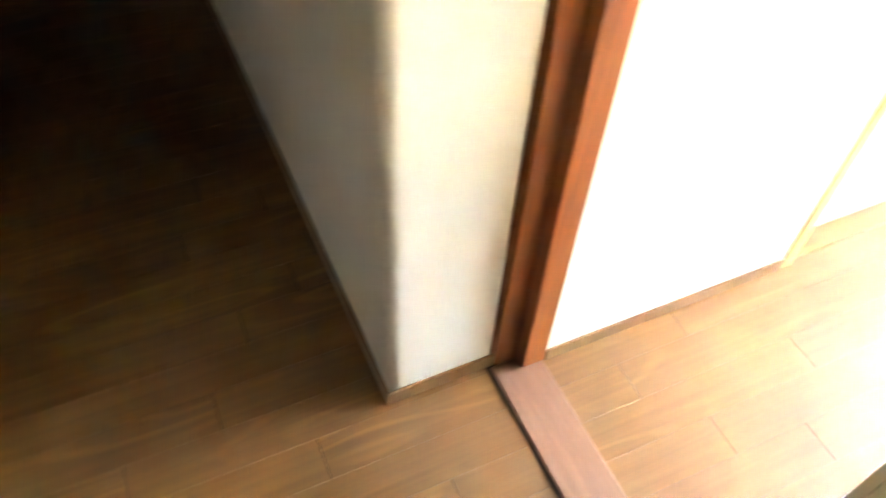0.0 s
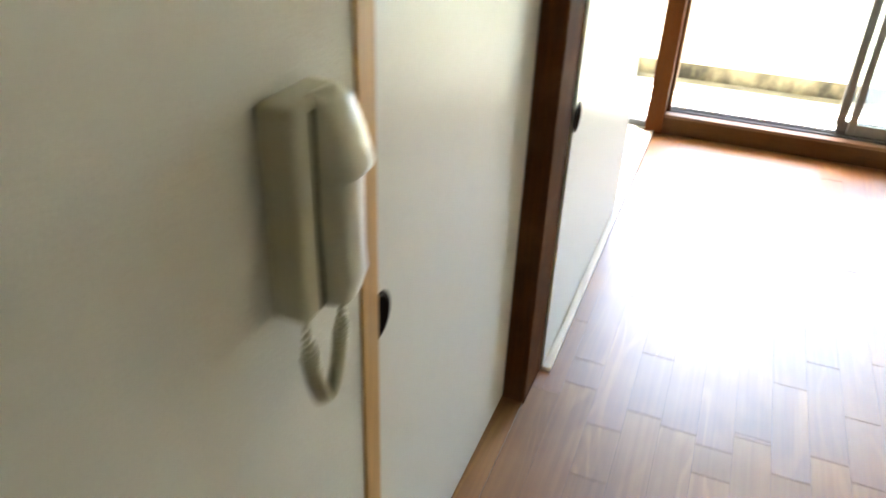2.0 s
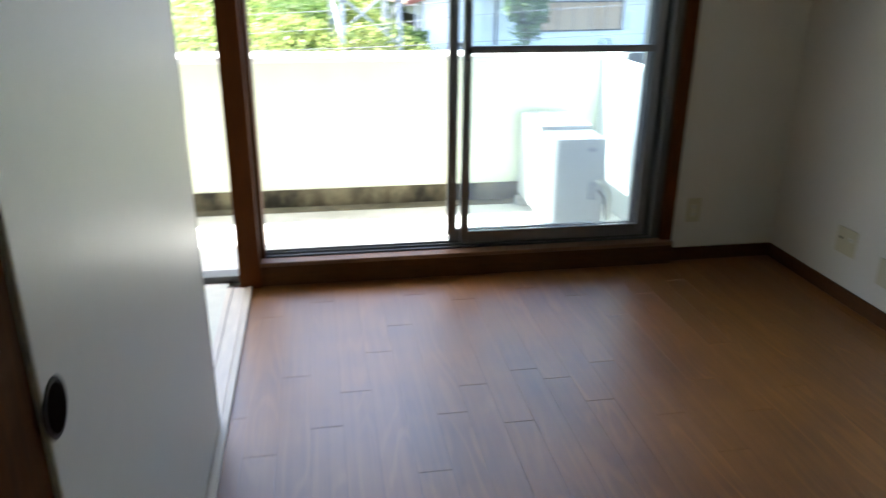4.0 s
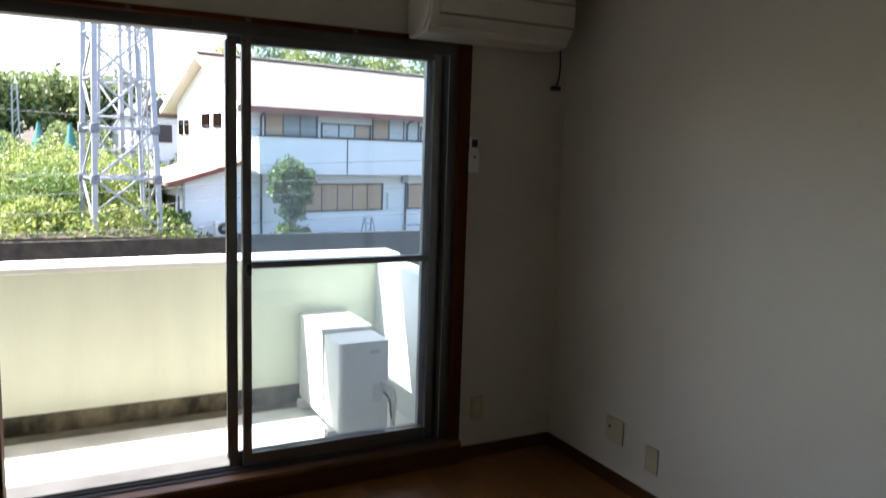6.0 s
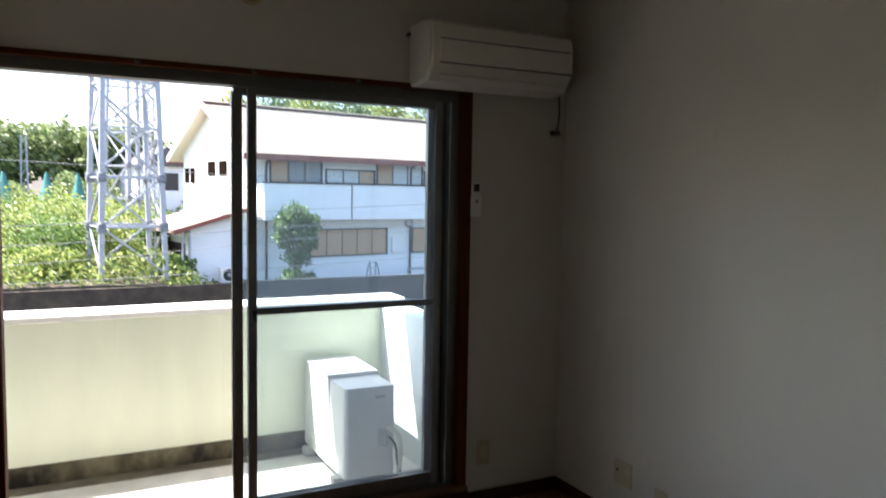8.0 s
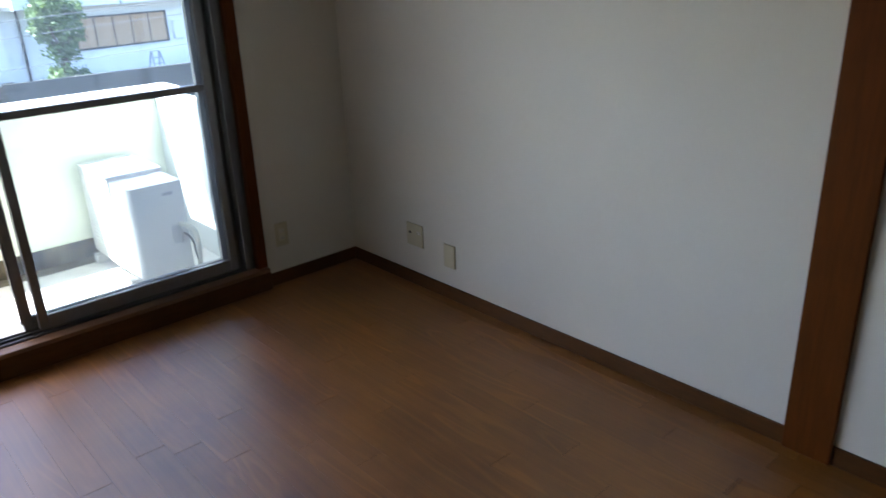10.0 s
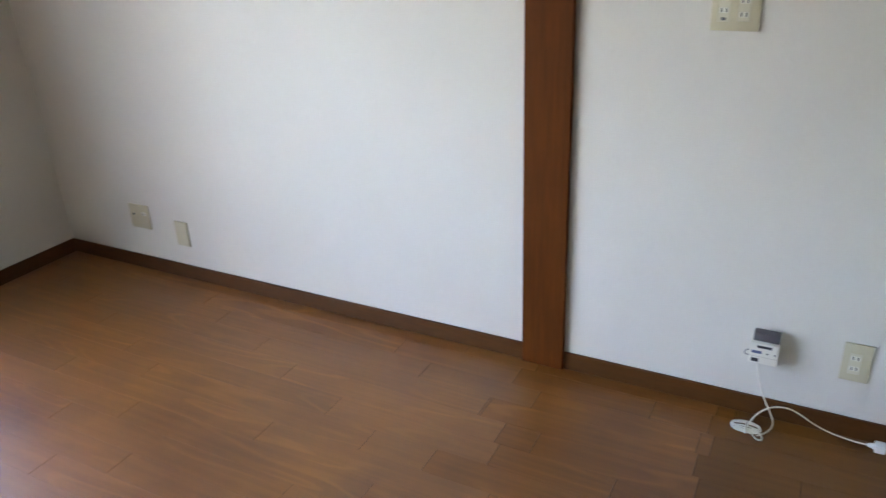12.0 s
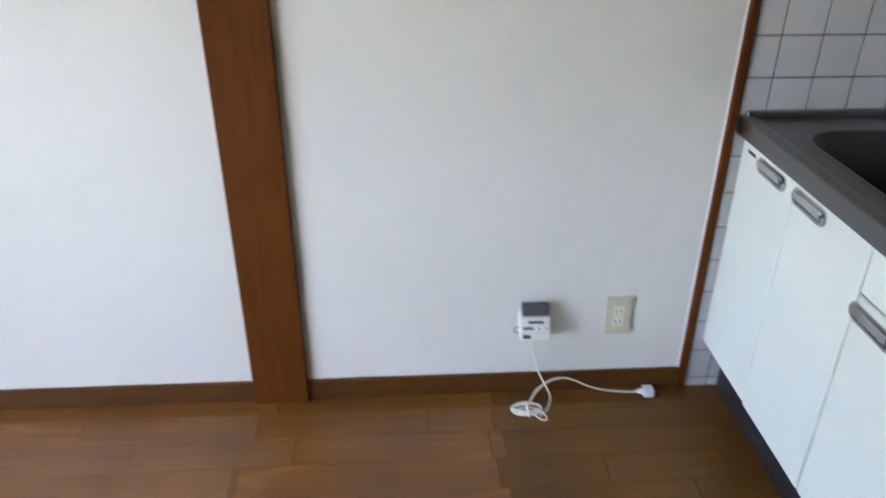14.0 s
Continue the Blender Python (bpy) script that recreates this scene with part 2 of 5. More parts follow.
M_GREY = mat("grey_plastic", (0.10, 0.10, 0.105), 0.45)
M_SWITCH = mat("yellowed_switch_plate", (0.62, 0.54, 0.26), 0.42, var=0.03)
M_PHONE = mat("beige_phone_plastic", (0.55, 0.52, 0.39), 0.32, var=0.03)
M_STEEL = mat("stainless_steel", (0.21, 0.205, 0.20), 0.34, metal=1.0, var=0.02, scale=60, stretch=(1, 12, 1))
M_CHROME = mat("chrome", (0.65, 0.66, 0.66), 0.12, metal=1.0)
M_CAB = mat("white_cabinet_laminate", (0.69, 0.685, 0.575), 0.38, var=0.03, scale=5)
M_TILE = mat("white_glazed_tile", (0.46, 0.45, 0.425), 0.16, var=0.04, scale=12, obvar=0.03)
M_GROUT = mat("grey_grout", (0.055, 0.045, 0.04), 0.9)
M_CREAM = mat("cream_cord_plastic", (0.74, 0.71, 0.60), 0.4, var=0.03)
M_TATAMI = mat("tatami_straw", (0.66, 0.65, 0.54), 0.7, var=0.1, scale=14, stretch=(1, 12, 1))


# ---------------------------------------------------------------- mesh helpers
def quad_box(bm, x0, x1, y0, y1, z0, z1):
    v = [bm.verts.new(c) for c in ((x0, y0, z0), (x1, y0, z0), (x1, y1, z0), (x0, y1, z0), (x0, y0, z1), (x1, y0, z1), (x1, y1, z1), (x0, y1, z1))]
    return [bm.faces.new([v[i] for i in f]) for f in ((3, 2, 1, 0), (4, 5, 6, 7), (0, 1, 5, 4), (1, 2, 6, 5), (2, 3, 7, 6), (3, 0, 4, 7))]


def boxes(*bs, bevel=0.0, seg=1):
    bm = bmesh.new()
    for b in bs:
        quad_box(bm, *b)
    if bevel:
        bmesh.ops.bevel(bm, geom=bm.edges[:], offset=bevel, segments=seg, profile=0.6, affect="EDGES")
    return bm


def pill(x0, x1, y0, y1, z0, z1, n=10):
    """A stadium-shaped bar: long in x, rounded ends, thick in y."""
    bm = bmesh.new()
    rad, zc = (z1 - z0) / 2, (z0 + z1) / 2
    ring = [(x1 - rad + rad * math.cos(a), zc + rad * math.sin(a)) for a in [math.pi * (i / n - 0.5) for i in range(n + 1)]]
    ring += [(x0 + rad + rad * math.cos(a), zc + rad * math.sin(a)) for a in [math.pi * (i / n + 0.5) for i in range(n + 1)]]
    a, b = [bm.verts.new((x, y0, z)) for x, z in ring], [bm.verts.new((x, y1, z)) for x, z in ring]
    bm.faces.new(a)
    top = bm.faces.new(b)
    for i in range(len(a)):
        bm.faces.new((a[i], a[(i + 1) % len(a)], b[(i + 1) % len(a)], b[i]))
    bmesh.ops.bevel(bm, geom=list(top.edges), offset=min(0.0012, (y1 - y0) * 0.4), segments=2, affect="EDGES")
    return bm


def cyl(c, r, h, axis="z", n=24, r2=None, bevel=0.0):
    bm = bmesh.new()
    bmesh.ops.create_cone(bm, cap_ends=True, segments=n, radius1=r, radius2=r if r2 is None else r2, depth=h)
    if bevel:
        bmesh.ops.bevel(bm, geom=[e for e in bm.edges if e.calc_face_angle(0) > 1], offset=bevel, segments=2, affect="EDGES")
    if axis != "z":
        bmesh.ops.rotate(bm, verts=bm.verts, matrix=Matrix.Rotation(radians(90), 3, "Y" if axis == "x" else "X"))
    bmesh.ops.translate(bm, verts=bm.verts, vec=c)
    return bm


def beam(bm, p, q, w, d=None):
    """A square bar from p to q added to bm."""
    p, q = Vector(p), Vector(q)
    a = (q - p).normalized()
    s = a.cross(Vector((0, 0, 1)) if abs(a.z) < 0.95 else Vector((1, 0, 0))).normalized() * w / 2
    u = a.cross(s).normalized() * (d or w) / 2
    v = [bm.verts.new(e + i * s + j * u) for e in (p, q) for i, j in ((-1, -1), (1, -1), (1, 1), (-1, 1))]
    for f in ((3, 2, 1, 0), (4, 5, 6, 7), (0, 1, 5, 4), (1, 2, 6, 5), (2, 3, 7, 6), (3, 0, 4, 7)):
        bm.faces.new([v[i] for i in f])


def mesh(name, bm, material, smooth=False):
    me = bpy.data.meshes.new(name)
    bmesh.ops.recalc_face_normals(bm, faces=bm.faces[:])
    bm.to_mesh(me)
    bm.free()
    me.materials.append(material)
    if smooth:
        me.shade_smooth()
        me.set_sharp_from_angle(angle=radians(40))
    return me


def part(name, bm, material, parent=None, label="", smooth=True):
    ob = new(name, mesh(name, bm, material, smooth))
    ob.parent = parent
    return tagged(ob, label)


def thing(name, at, label, category, group="", kind=""):
    ob = new(name)
    ob.matrix_world = at if isinstance(at, Matrix) else Matrix.Translation(at)
    return tagged(ob, label, category, group, kind)


def struct(name, bm, material, label, category, smooth=False):
    return tagged(new(name, mesh(name, bm, material, smooth)), label, category, kind="structure")


def tube(name, points, r, material, parent=None, cyclic=False):
    cu = bpy.data.curves.new(name, "CURVE")
    cu.dimensions, cu.bevel_depth, cu.bevel_resolution, cu.resolution_u = "3D", r, 2, 6
    sp = cu.splines.new("NURBS")
    sp.points.add(len(points) - 1)
    for a, b in zip(sp.points, points):
        a.co = (*b, 1)
    sp.order_u, sp.use_endpoint_u, sp.use_cyclic_u = 3, True, cyclic
    tmp = bpy.data.objects.new(name, cu)
    me = bpy.data.meshes.new_from_object(tmp)
    bpy.data.objects.remove(tmp)
    me.materials.clear()
    me.materials.append(material)
    me.shade_smooth()
    ob = new(name, me)
    ob.parent = parent
    return ob


# ---------------------------------------------------------------- plan
WX, YW, CEIL = 2.517, 4.154, 2.47      # right wall, window wall, ceiling
TRIM_Y, POST0, POST1 = 0.720, 1.709, 1.885
RP0, RP1 = 1.690, 1.837                # right wall's post
WIN_L, WIN_R, WIN_T, SILL = 0.10, 1.967, 1.955, 0.108
TILE_Y = 0.634                         # tiles run from the back wall to here
BPAR, BOUT, BFL = 5.40, 5.63, -0.05    # balcony parapet, slab edge, floor
BEND = 2.06                            # balcony end wall

# walls of the kitchen and living room
struct("wall_west", boxes((-0.12, 0.009, 0.010, TRIM_Y, 0, CEIL)), M_WALL, "white papered wall beside the doorway", "wall")
struct("wall_hall", boxes((-0.20, -0.029, -0.363, -0.104, 0, CEIL), bevel=0.032, seg=8), M_WALL, "white papered hallway wall end with rounded corner", "wall", True)
struct("wall_west_upper", boxes((-0.12, 0.0, TRIM_Y, POST0, 1.90, CEIL), (-0.12, 0.076, POST1, YW, 1.99, CEIL)), M_WALL, "white papered wall over the sliding doors", "wall")
struct("wall_east", boxes((WX, WX + 0.15, -0.1, YW + 0.15, -0.01, CEIL)), M_WALL, "plain white papered wall", "wall")
struct("wall_north", boxes((-0.02, WX, YW, YW + 0.16, WIN_T + 0.02, CEIL), (WIN_R + 0.02, WX, YW, YW + 0.16, -0.01, WIN_T + 0.02)), M_WALL, "white papered wall round the balcony window", "wall")
struct("wall_south", boxes((0.80, WX, -0.12, 0.0, 0, CEIL), (0.0, 0.80, -0.12, 0.0, 2.03, CEIL)), M_WALL, "white wall behind the kitchen counter", "wall")
struct("ceiling", boxes((-0.12, WX + 0.15, -0.12, YW + 0.16, CEIL, CEIL + 0.12)), M_CEIL, "plain white papered ceiling", "ceiling")
# hallway: closed and unlit
struct("hall_wall_far", boxes((-5.2, -0.17, -0.363, -0.28, 0, CEIL)), M_WALL, "white wall of the dark side hallway", "wall")
# end and back walls are made up, darkened so the hallway stays dark
struct("hall_wall_end", boxes((-5.3, -5.2, -1.6, -0.28, 0, CEIL)), M_HALLDARK, "added dark hallway end wall that soaks up light", "wall")
struct("hall_wall_back", boxes((-5.3, -0.6, -1.7, -1.6, 0, CEIL)), M_HALLDARK, "added unseen dark hallway wall that soaks up light", "wall")
# unseen wall, added in beige to throw some light on the rounded corner
struct("hall_wall_back_end", boxes((-0.6, 1.3, -1.7, -1.6, 0, CEIL)), mat("hall_bounce_beige", (0.24, 0.20, 0.145), 0.6, var=0.1), "added unseen beige wall that bounces light into the hallway", "wall")
struct("hall_wall_side", boxes((1.2, 1.3, -1.6, -0.12, 0, CEIL)), M_WALL, "white side wall of the hallway", "wall")
struct("hall_ceiling", boxes((-5.3, 1.3, -1.7, -0.12, CEIL, CEIL + 0.12)), M_CEIL, "plain hallway ceiling", "ceiling")
# Japanese room beside, seen through the open sliding door
struct("side_room_wall_west", boxes((-3.0, -2.9, POST0, YW + 0.16, 0, CEIL)), M_WALL, "white wall of the straw-mat room", "wall")
struct("side_room_wall_south", boxes((-3.0, -0.12, POST0 + 0.02, POST1 - 0.02, 0, CEIL)), M_WALL, "white wall of the straw-mat room", "wall")
struct("side_room_ceiling", boxes((-3.0, -0.12, POST0, YW + 0.16, CEIL, CEIL + 0.12)), M_CEIL, "ceiling of the straw-mat room", "ceiling")
struct("side_room_wall_north", boxes((-3.0, -0.02, YW, YW + 0.16, WIN_T + 0.02, CEIL), (-3.0, -1.9, YW, YW + 0.16, 0, WIN_T + 0.02)), M_WALL, "white wall over the side room's window", "wall")
struct("closet_back", boxes((-0.75, -0.70, 0.6, POST0, 0, 2.0), (-0.75, -0.12, 0.6, TRIM_Y - 0.02, 0, 2.0), (-0.75, -0.12, 0.6, POST0, 1.95, 2.0)), M_WALL, "closet walls behind the sliding door", "wall")

# ceilings and doors: posts, lintels, thresholds
struct("post_west", boxes((-0.075, 0.005, POST0, POST1, 0, CEIL), bevel=0.003), M_POST2, "worn dark-stained square post between sliding doors", "post")
struct("post_corner", boxes((-0.013, 0.079, YW - 0.055, YW + 0.16, 0, WIN_T + 0.02), (0.079, 0.098, YW + 0.02, YW + 0.16, 0.0, WIN_T + 0.02), bevel=0.003), M_POST, "dark-stained post in the window corner", "post")
struct("post_east", boxes((WX - 0.022, WX, RP0, RP1, 0, CEIL), bevel=0.003), M_POST, "dark reddish stained post on the white wall", "post")
struct("trim_west", boxes((-0.10, 0.013, TRIM_Y, TRIM_Y + 0.042, 0, 1.93), bevel=0.003, seg=2), M_TRIM, "light pine door casing strip", "trim")
struct("lintel_closet", boxes((-0.10, 0.012, TRIM_Y + 0.042, POST0, 1.83, 1.90), bevel=0.002), M_TRIM, "light pine lintel over the closet door", "trim")
struct("lintel_side_room", boxes((-0.11, 0.090, POST1, YW, 1.885, 1.958), (-0.11, 0.083, POST1, YW, 1.958, 1.989), bevel=0.003), mat("orange_brown_lintel", (0.24, 0.095, 0.024), 0.55, spec=0.2, var=0.2, scale=10, stretch=(8, 0.6, 8)), "orange-brown wooden lintel over the open sliding door", "trim")
struct("track_closet", boxes((-0.12, 0.0, TRIM_Y + 0.042, POST0, 0, 0.006)), M_FLOOR5, "wooden closet door track", "trim")
struct("track_side_room", boxes((-0.066, -0.042, POST1, YW - 0.055, 0, 0.014), (-0.040, 0.014, POST1, YW - 0.055, 0, 0.011), (0.016, 0.038, POST1, YW - 0.055, 0, 0.014), bevel=0.001), M_SILLWOOD, "pale wooden sliding door track", "trim")
jamb = struct("door_jamb", boxes((-0.10, -0.018, -0.104, -0.050, 0, 2.06), (-0.10, 0.0135, -0.050, 0.0095, 0, 2.06), bevel=0.003, seg=2), M_JAMB, "reddish brown wooden door jamb with stop", "door frame")
struct("door_head", boxes((0.012, 0.80, -0.125, 0.002, 1.98, 2.03)), M_JAMB, "reddish brown door head", "door frame")
struct("door_jamb_far", boxes((0.775, 0.80, -0.125, 0.002, 0, 1.98), bevel=0.003), M_JAMB, "reddish brown wooden door jamb", "door frame")
struct("threshold", boxes((-0.017, 0.775, -0.118, 0.004, 0, 0.006), bevel=0.002), mat("worn_threshold", (0.25, 0.12, 0.065), 0.5, var=0.15, scale=9, stretch=(0.8, 9, 9), stain=0.3), "worn brown wooden door threshold", "threshold")
sp = thing("strike_plate", (0.0138, -0.012, 0.9966), "steel latch strike plate on the door jamb", "strike plate")
part("plate", boxes((0, 0.002, -0.015, 0.015, -0.032, 0.032), bevel=0.0008), M_CHROME, sp)
part("latch_hole", boxes((0.0021, 0.003, -0.008, 0.007, -0.014, 0.012)), M_DARK, sp, "dark latch hole")

# baseboards
HB = 0.066
struct("baseboard_east", boxes((WX - 0.010, WX, RP1, YW, 0, HB), (WX - 0.010, WX, TILE_Y + 0.022, RP0, 0, HB), bevel=0.002), M_BASE, "brown wooden baseboard", "baseboard")
struct("baseboard_north", boxes((WIN_R + 0.02, WX - 0.010, YW - 0.010, YW, 0, HB), bevel=0.002), M_BASE, "dark brown baseboard under the window wall", "baseboard")
struct("baseboard_west", boxes((0.009, 0.016, 0.010, TRIM_Y, 0, 0.042), bevel=0.002), M_BASEL, "brown baseboard beside the doorway", "baseboard")
struct("baseboard_hall", boxes((-0.029, -0.021, -0.363, -0.105, 0, 0.045), (-5.0, -0.021, -0.371, -0.363, 0, 0.045), bevel=0.002), M_BASEL, "brown hallway baseboard", "baseboard")
struct("window_riser", boxes((0.05, WIN_R + 0.02, YW - 0.038, YW + 0.16, 0, SILL - 0.014), bevel=0.002), M_BASE, "dark brown step under the balcony window", "sill")

# ---------------------------------------------------------------- sliding doors
def sliding_door(x, y0, y1, top, pull_y, pull_z, label):
    d = thing("sliding_door", (x, (y0 + y1) / 2, 0.014), label, "sliding door")
    h = (y1 - y0) / 2
    part("panel", boxes((-0.022, 0, -h, h, 0, top - 0.014), bevel=0.002), M_FUSUMA, d)
    part("edge_strip", boxes((-0.024, 0.0015, h - 0.004, h + 0.003, 0, top - 0.014)), M_ALUDARK, d, "thin dark edge strip")
    p = part("finger_pull", cyl((0.0, pull_y - (y0 + y1) / 2, pull_z - 0.014), 0.041, 0.004, "x", 32, bevel=0.0015), M_PULL, d, "round dark bronze finger pull")
    part("pull_bowl", cyl((0.0015, pull_y - (y0 + y1) / 2, pull_z - 0.014), 0.033, 0.0025, "x", 32), M_RECESS, p)
    return d


sliding_door(-0.060, TRIM_Y + 0.044, POST0, 1.84, 0.905, 0.818, "closed white papered closet sliding door")
sliding_door(0.012, POST1 + 0.001, 3.069, 1.88, 1.918, 0.810, "half-open white papered sliding door on wooden track")

# ---------------------------------------------------------------- balcony window
win = tagged(new("window_1"), "grey aluminium sliding balcony window, half open", "window", kind="structure")
win.location = (0, YW, 0)
FR = 0.10
part("window_frame", boxes((WIN_L, WIN_R - 0.03, 0.02, FR, SILL - 0.012, SILL + 0.012), (WIN_L, WIN_R - 0.03, 0.02, FR, WIN_T - 0.045, WIN_T),
     (WIN_R - 0.075, WIN_R - 0.03, 0.02, FR, SILL + 0.012, WIN_T - 0.045), (WIN_R - 0.10, WIN_R - 0.078, 0.065, FR, SILL + 0.012, WIN_T - 0.045)), M_ALU, win)
part("sill", boxes((WIN_L - 0.035, WIN_R + 0.018, -0.042, 0.02, SILL - 0.014, SILL + 0.004), bevel=0.002), mat("worn_sill_wood", (0.16, 0.080, 0.037), 0.5, var=0.2, scale=8, stretch=(0.6, 9, 9)), win, "worn wooden window sill")
part("casing", boxes((WIN_R - 0.03, WIN_R + 0.022, -0.012, 0.16, SILL - 0.012, WIN_T), (WIN_L - 0.035, WIN_R + 0.022, -0.012, 0.16, WIN_T, WIN_T + 0.022), bevel=0.002), M_POST, win, "dark stained wooden window casing")
part("track", boxes((WIN_L, WIN_R - 0.08, 0.040, 0.044, SILL + 0.012, SILL + 0.022), (WIN_L, WIN_R - 0.08, 0.072, 0.076, SILL + 0.012, SILL + 0.022)), M_ALU, win)
part("rail_pegs", boxes(*[(x, x + 0.02, -0.018, -0.012, WIN_T + 0.004, WIN_T + 0.016) for x in (0.55, 0.98, 1.42)]), M_ALU, win, "small metal curtain hooks")


def sash(x0, x1, y, rail):
    """One sliding sash with stiles, rails and a pane."""
    z0, z1 = SILL + 0.02, WIN_T - 0.03
    s = part("sash", boxes((x0, x0 + 0.036, y - 0.014, y + 0.014, z0, z1), bevel=0.002), M_ALUDARK, win)
    part("stile", boxes((x1 - 0.036, x1, y - 0.014, y + 0.014, z0, z1), bevel=0.002), M_ALUDARK, s)
    part("top_rail", boxes((x0 + 0.036, x1 - 0.036, y - 0.012, y + 0.012, z1 - 0.045, z1), bevel=0.002), M_ALUDARK, s)
    part("bottom_rail", boxes((x0 + 0.036, x1 - 0.036, y - 0.012, y + 0.012, z0, z0 + 0.055), bevel=0.002), M_ALUDARK, s)
    if rail:
        part("middle_rail", boxes((x0 + 0.036, x1 - 0.036, y - 0.012, y + 0.012, 0.978, 1.008), bevel=0.002), M_ALUDARK, s)
    g = part("pane", boxes((x0 + 0.034, x1 - 0.034, y - 0.002, y + 0.002, z0 + 0.05, z1 - 0.04)), M_GLASS, s, "clear window pane", smooth=False)
    g.visible_shadow = False
    return s


s1 = sash(0.975, 1.86, 0.050, True)
part("crescent_lock", boxes((0.985, 1.008, 0.018, 0.036, 0.95, 1.00), (0.990, 1.003, 0.006, 0.018, 0.955, 0.972), bevel=0.003), M_DARK, s1, "black crescent lock")
s2 = sash(0.925, 1.84, 0.086, False)
part("pull_groove", boxes((0.918, 0.926, 0.074, 0.098, SILL + 0.05, WIN_T - 0.06)), M_ALU, s2, "bright aluminium edge")

win2 = tagged(new("window_2"), "aluminium sliding window of the straw-mat room", "window", kind="structure")
win2.location = (0, YW, 0)
part("window_frame", boxes((-1.9, -0.013, 0.02, FR, 0.0, 0.035), (-1.9, -0.013, 0.02, FR, WIN_T - 0.045, WIN_T), (-1.9, -1.85, 0.02, FR, 0.035, WIN_T - 0.045)), M_ALU, win2)
part("middle_stile", boxes((-1.0, -0.95, 0.04, 0.07, 0.035, WIN_T - 0.045)), M_ALUDARK, win2)

# ---------------------------------------------------------------- balcony
struct("balcony_floor", boxes((-4.0, BEND, YW + 0.16, BPAR, BFL - 0.15, BFL)), M_BFLOOR, "pale grey balcony floor sheet", "balcony floor")
struct("balcony_parapet", boxes((-4.0, BEND + 0.15, BPAR, BOUT - 0.02, 0.06, 0.80)), M_BALC, "cream painted balcony parapet with rain streaks", "parapet")
struct("parapet_cap", boxes((-4.0, BEND + 0.16, BPAR - 0.012, BOUT, 0.80, 0.835), bevel=0.006), M_CAP, "pale concrete parapet cap", "parapet")
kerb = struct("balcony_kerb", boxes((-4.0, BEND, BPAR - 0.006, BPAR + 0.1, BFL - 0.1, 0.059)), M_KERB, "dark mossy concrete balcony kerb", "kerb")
# added strip: floor dirt, with the parapet's shade darkened into its colour
struct("kerb_foot_strip", boxes((-4.0, BEND, BPAR - 0.105, BPAR - 0.007, BFL, BFL + 0.004)), mat("dirt_and_shade", (0.20, 0.175, 0.12), 0.9, var=0.35, scale=7, stain=0.8, stain_scale=3, stain_color=(0.06, 0.05, 0.03), stain_from=0.42), "brown strip along the balcony kerb, dirt and parapet shade", "gutter")
struct("balcony_end_wall", boxes((BEND, BEND + 0.14, YW + 0.16, BPAR, BFL - 0.2, 0.80)), mat("pale_grey_paint", (0.68, 0.71, 0.70), 0.8, var=0.05, scale=4, bump=0.3, bump_scale=60, stain=0.3, stain_scale=1.2, stain_stretch=(8, 8, 0.5)), "pale grey painted balcony end wall", "wall")
struct("balcony_slab", boxes((-4.0, BEND + 0.15, YW + 0.16, BPAR + 0.22, 2.62, 2.80)), M_CAP, "concrete slab over the balcony", "ceiling")
struct("outer_wall", boxes((-4.0, -3.0, YW, YW + 0.16, -0.2, 2.6), (WX, 6.0, YW, YW + 0.16, -3.2, 5.0), (-4.0, WX, YW, YW + 0.16, -3.2, -0.02), (-4.0, WX, YW, YW + 0.16, 2.6, 5.0)), M_BALC, "cream painted outer wall", "wall")

# ---------------------------------------------------------------- floors
PW, PL = 0.0985, 0.910
END_JOINTS = (3.10, 2.896, 3.328, 3.012, 3.203, 3.460, 3.662, 3.030, 3.185, 2.952, 3.258, 3.186, 3.030, 3.270, 2.920, 3.623)   # a butt joint of each plank row
sub = struct("floor", boxes((-0.12, WX, -0.0, YW, -0.06, -0.0014)), M_JOINT, "brown oak plank floor", "floor")
hall = struct("hall_floor", boxes((-5.2, 1.2, -1.6, -0.125, -0.06, -0.0014), (-5.2, -2.2, -1.6, -0.363, -0.0013, -0.0002), (-0.036, 0.8, -0.125, 0, -0.06, -0.001)), M_JOINT, "brown oak plank hallway floor", "floor")


def stagger(i, y=1.80):
    """Uneven line where two kinds of plank meet."""
    if y not in (1.80, 1.19):
        return y
    return y + (0.09 * math.sin(i * 2.4) - 0.06 * (i % 3 == 0)) * (1.0 if y > 1.5 else 0.2)


def plank_run(floor, x0, x1, y0, y1, material):
    """Planks with staggered butt joints, each an object under its floor."""
    cache = {}
    i0, i1 = math.floor((x0 + 0.008) / PW), math.ceil((x1 + 0.008) / PW)
    for i in range(i0, i1):
        a, b = max(x0, i * PW - 0.008), min(x1, (i + 1) * PW - 0.008)
        if b - a < 0.01:
            continue
        lo, hi = (stagger(i, y0), stagger(i, y1)) if i > 0 else (y0, y1)
        y = lo - (lo - END_JOINTS[i % len(END_JOINTS)]) % PL
        while y < hi:
            c, d = max(y, lo), min(y + PL, hi)
            y += PL
            if d - c < 0.004:
                continue
            key = (round(b - a, 4), round(d - c, 4))
            if key not in cache:
                cache[key] = mesh("plank", boxes((-key[0] / 2 + 0.0003, key[0] / 2 - 0.0003, -key[1] / 2 + 0.0011, key[1] / 2 - 0.0011, -0.012, 0)), material)
            p = new("plank", cache[key])
            p.parent = floor
            p.location = ((a + b) / 2, (c + d) / 2, 0)


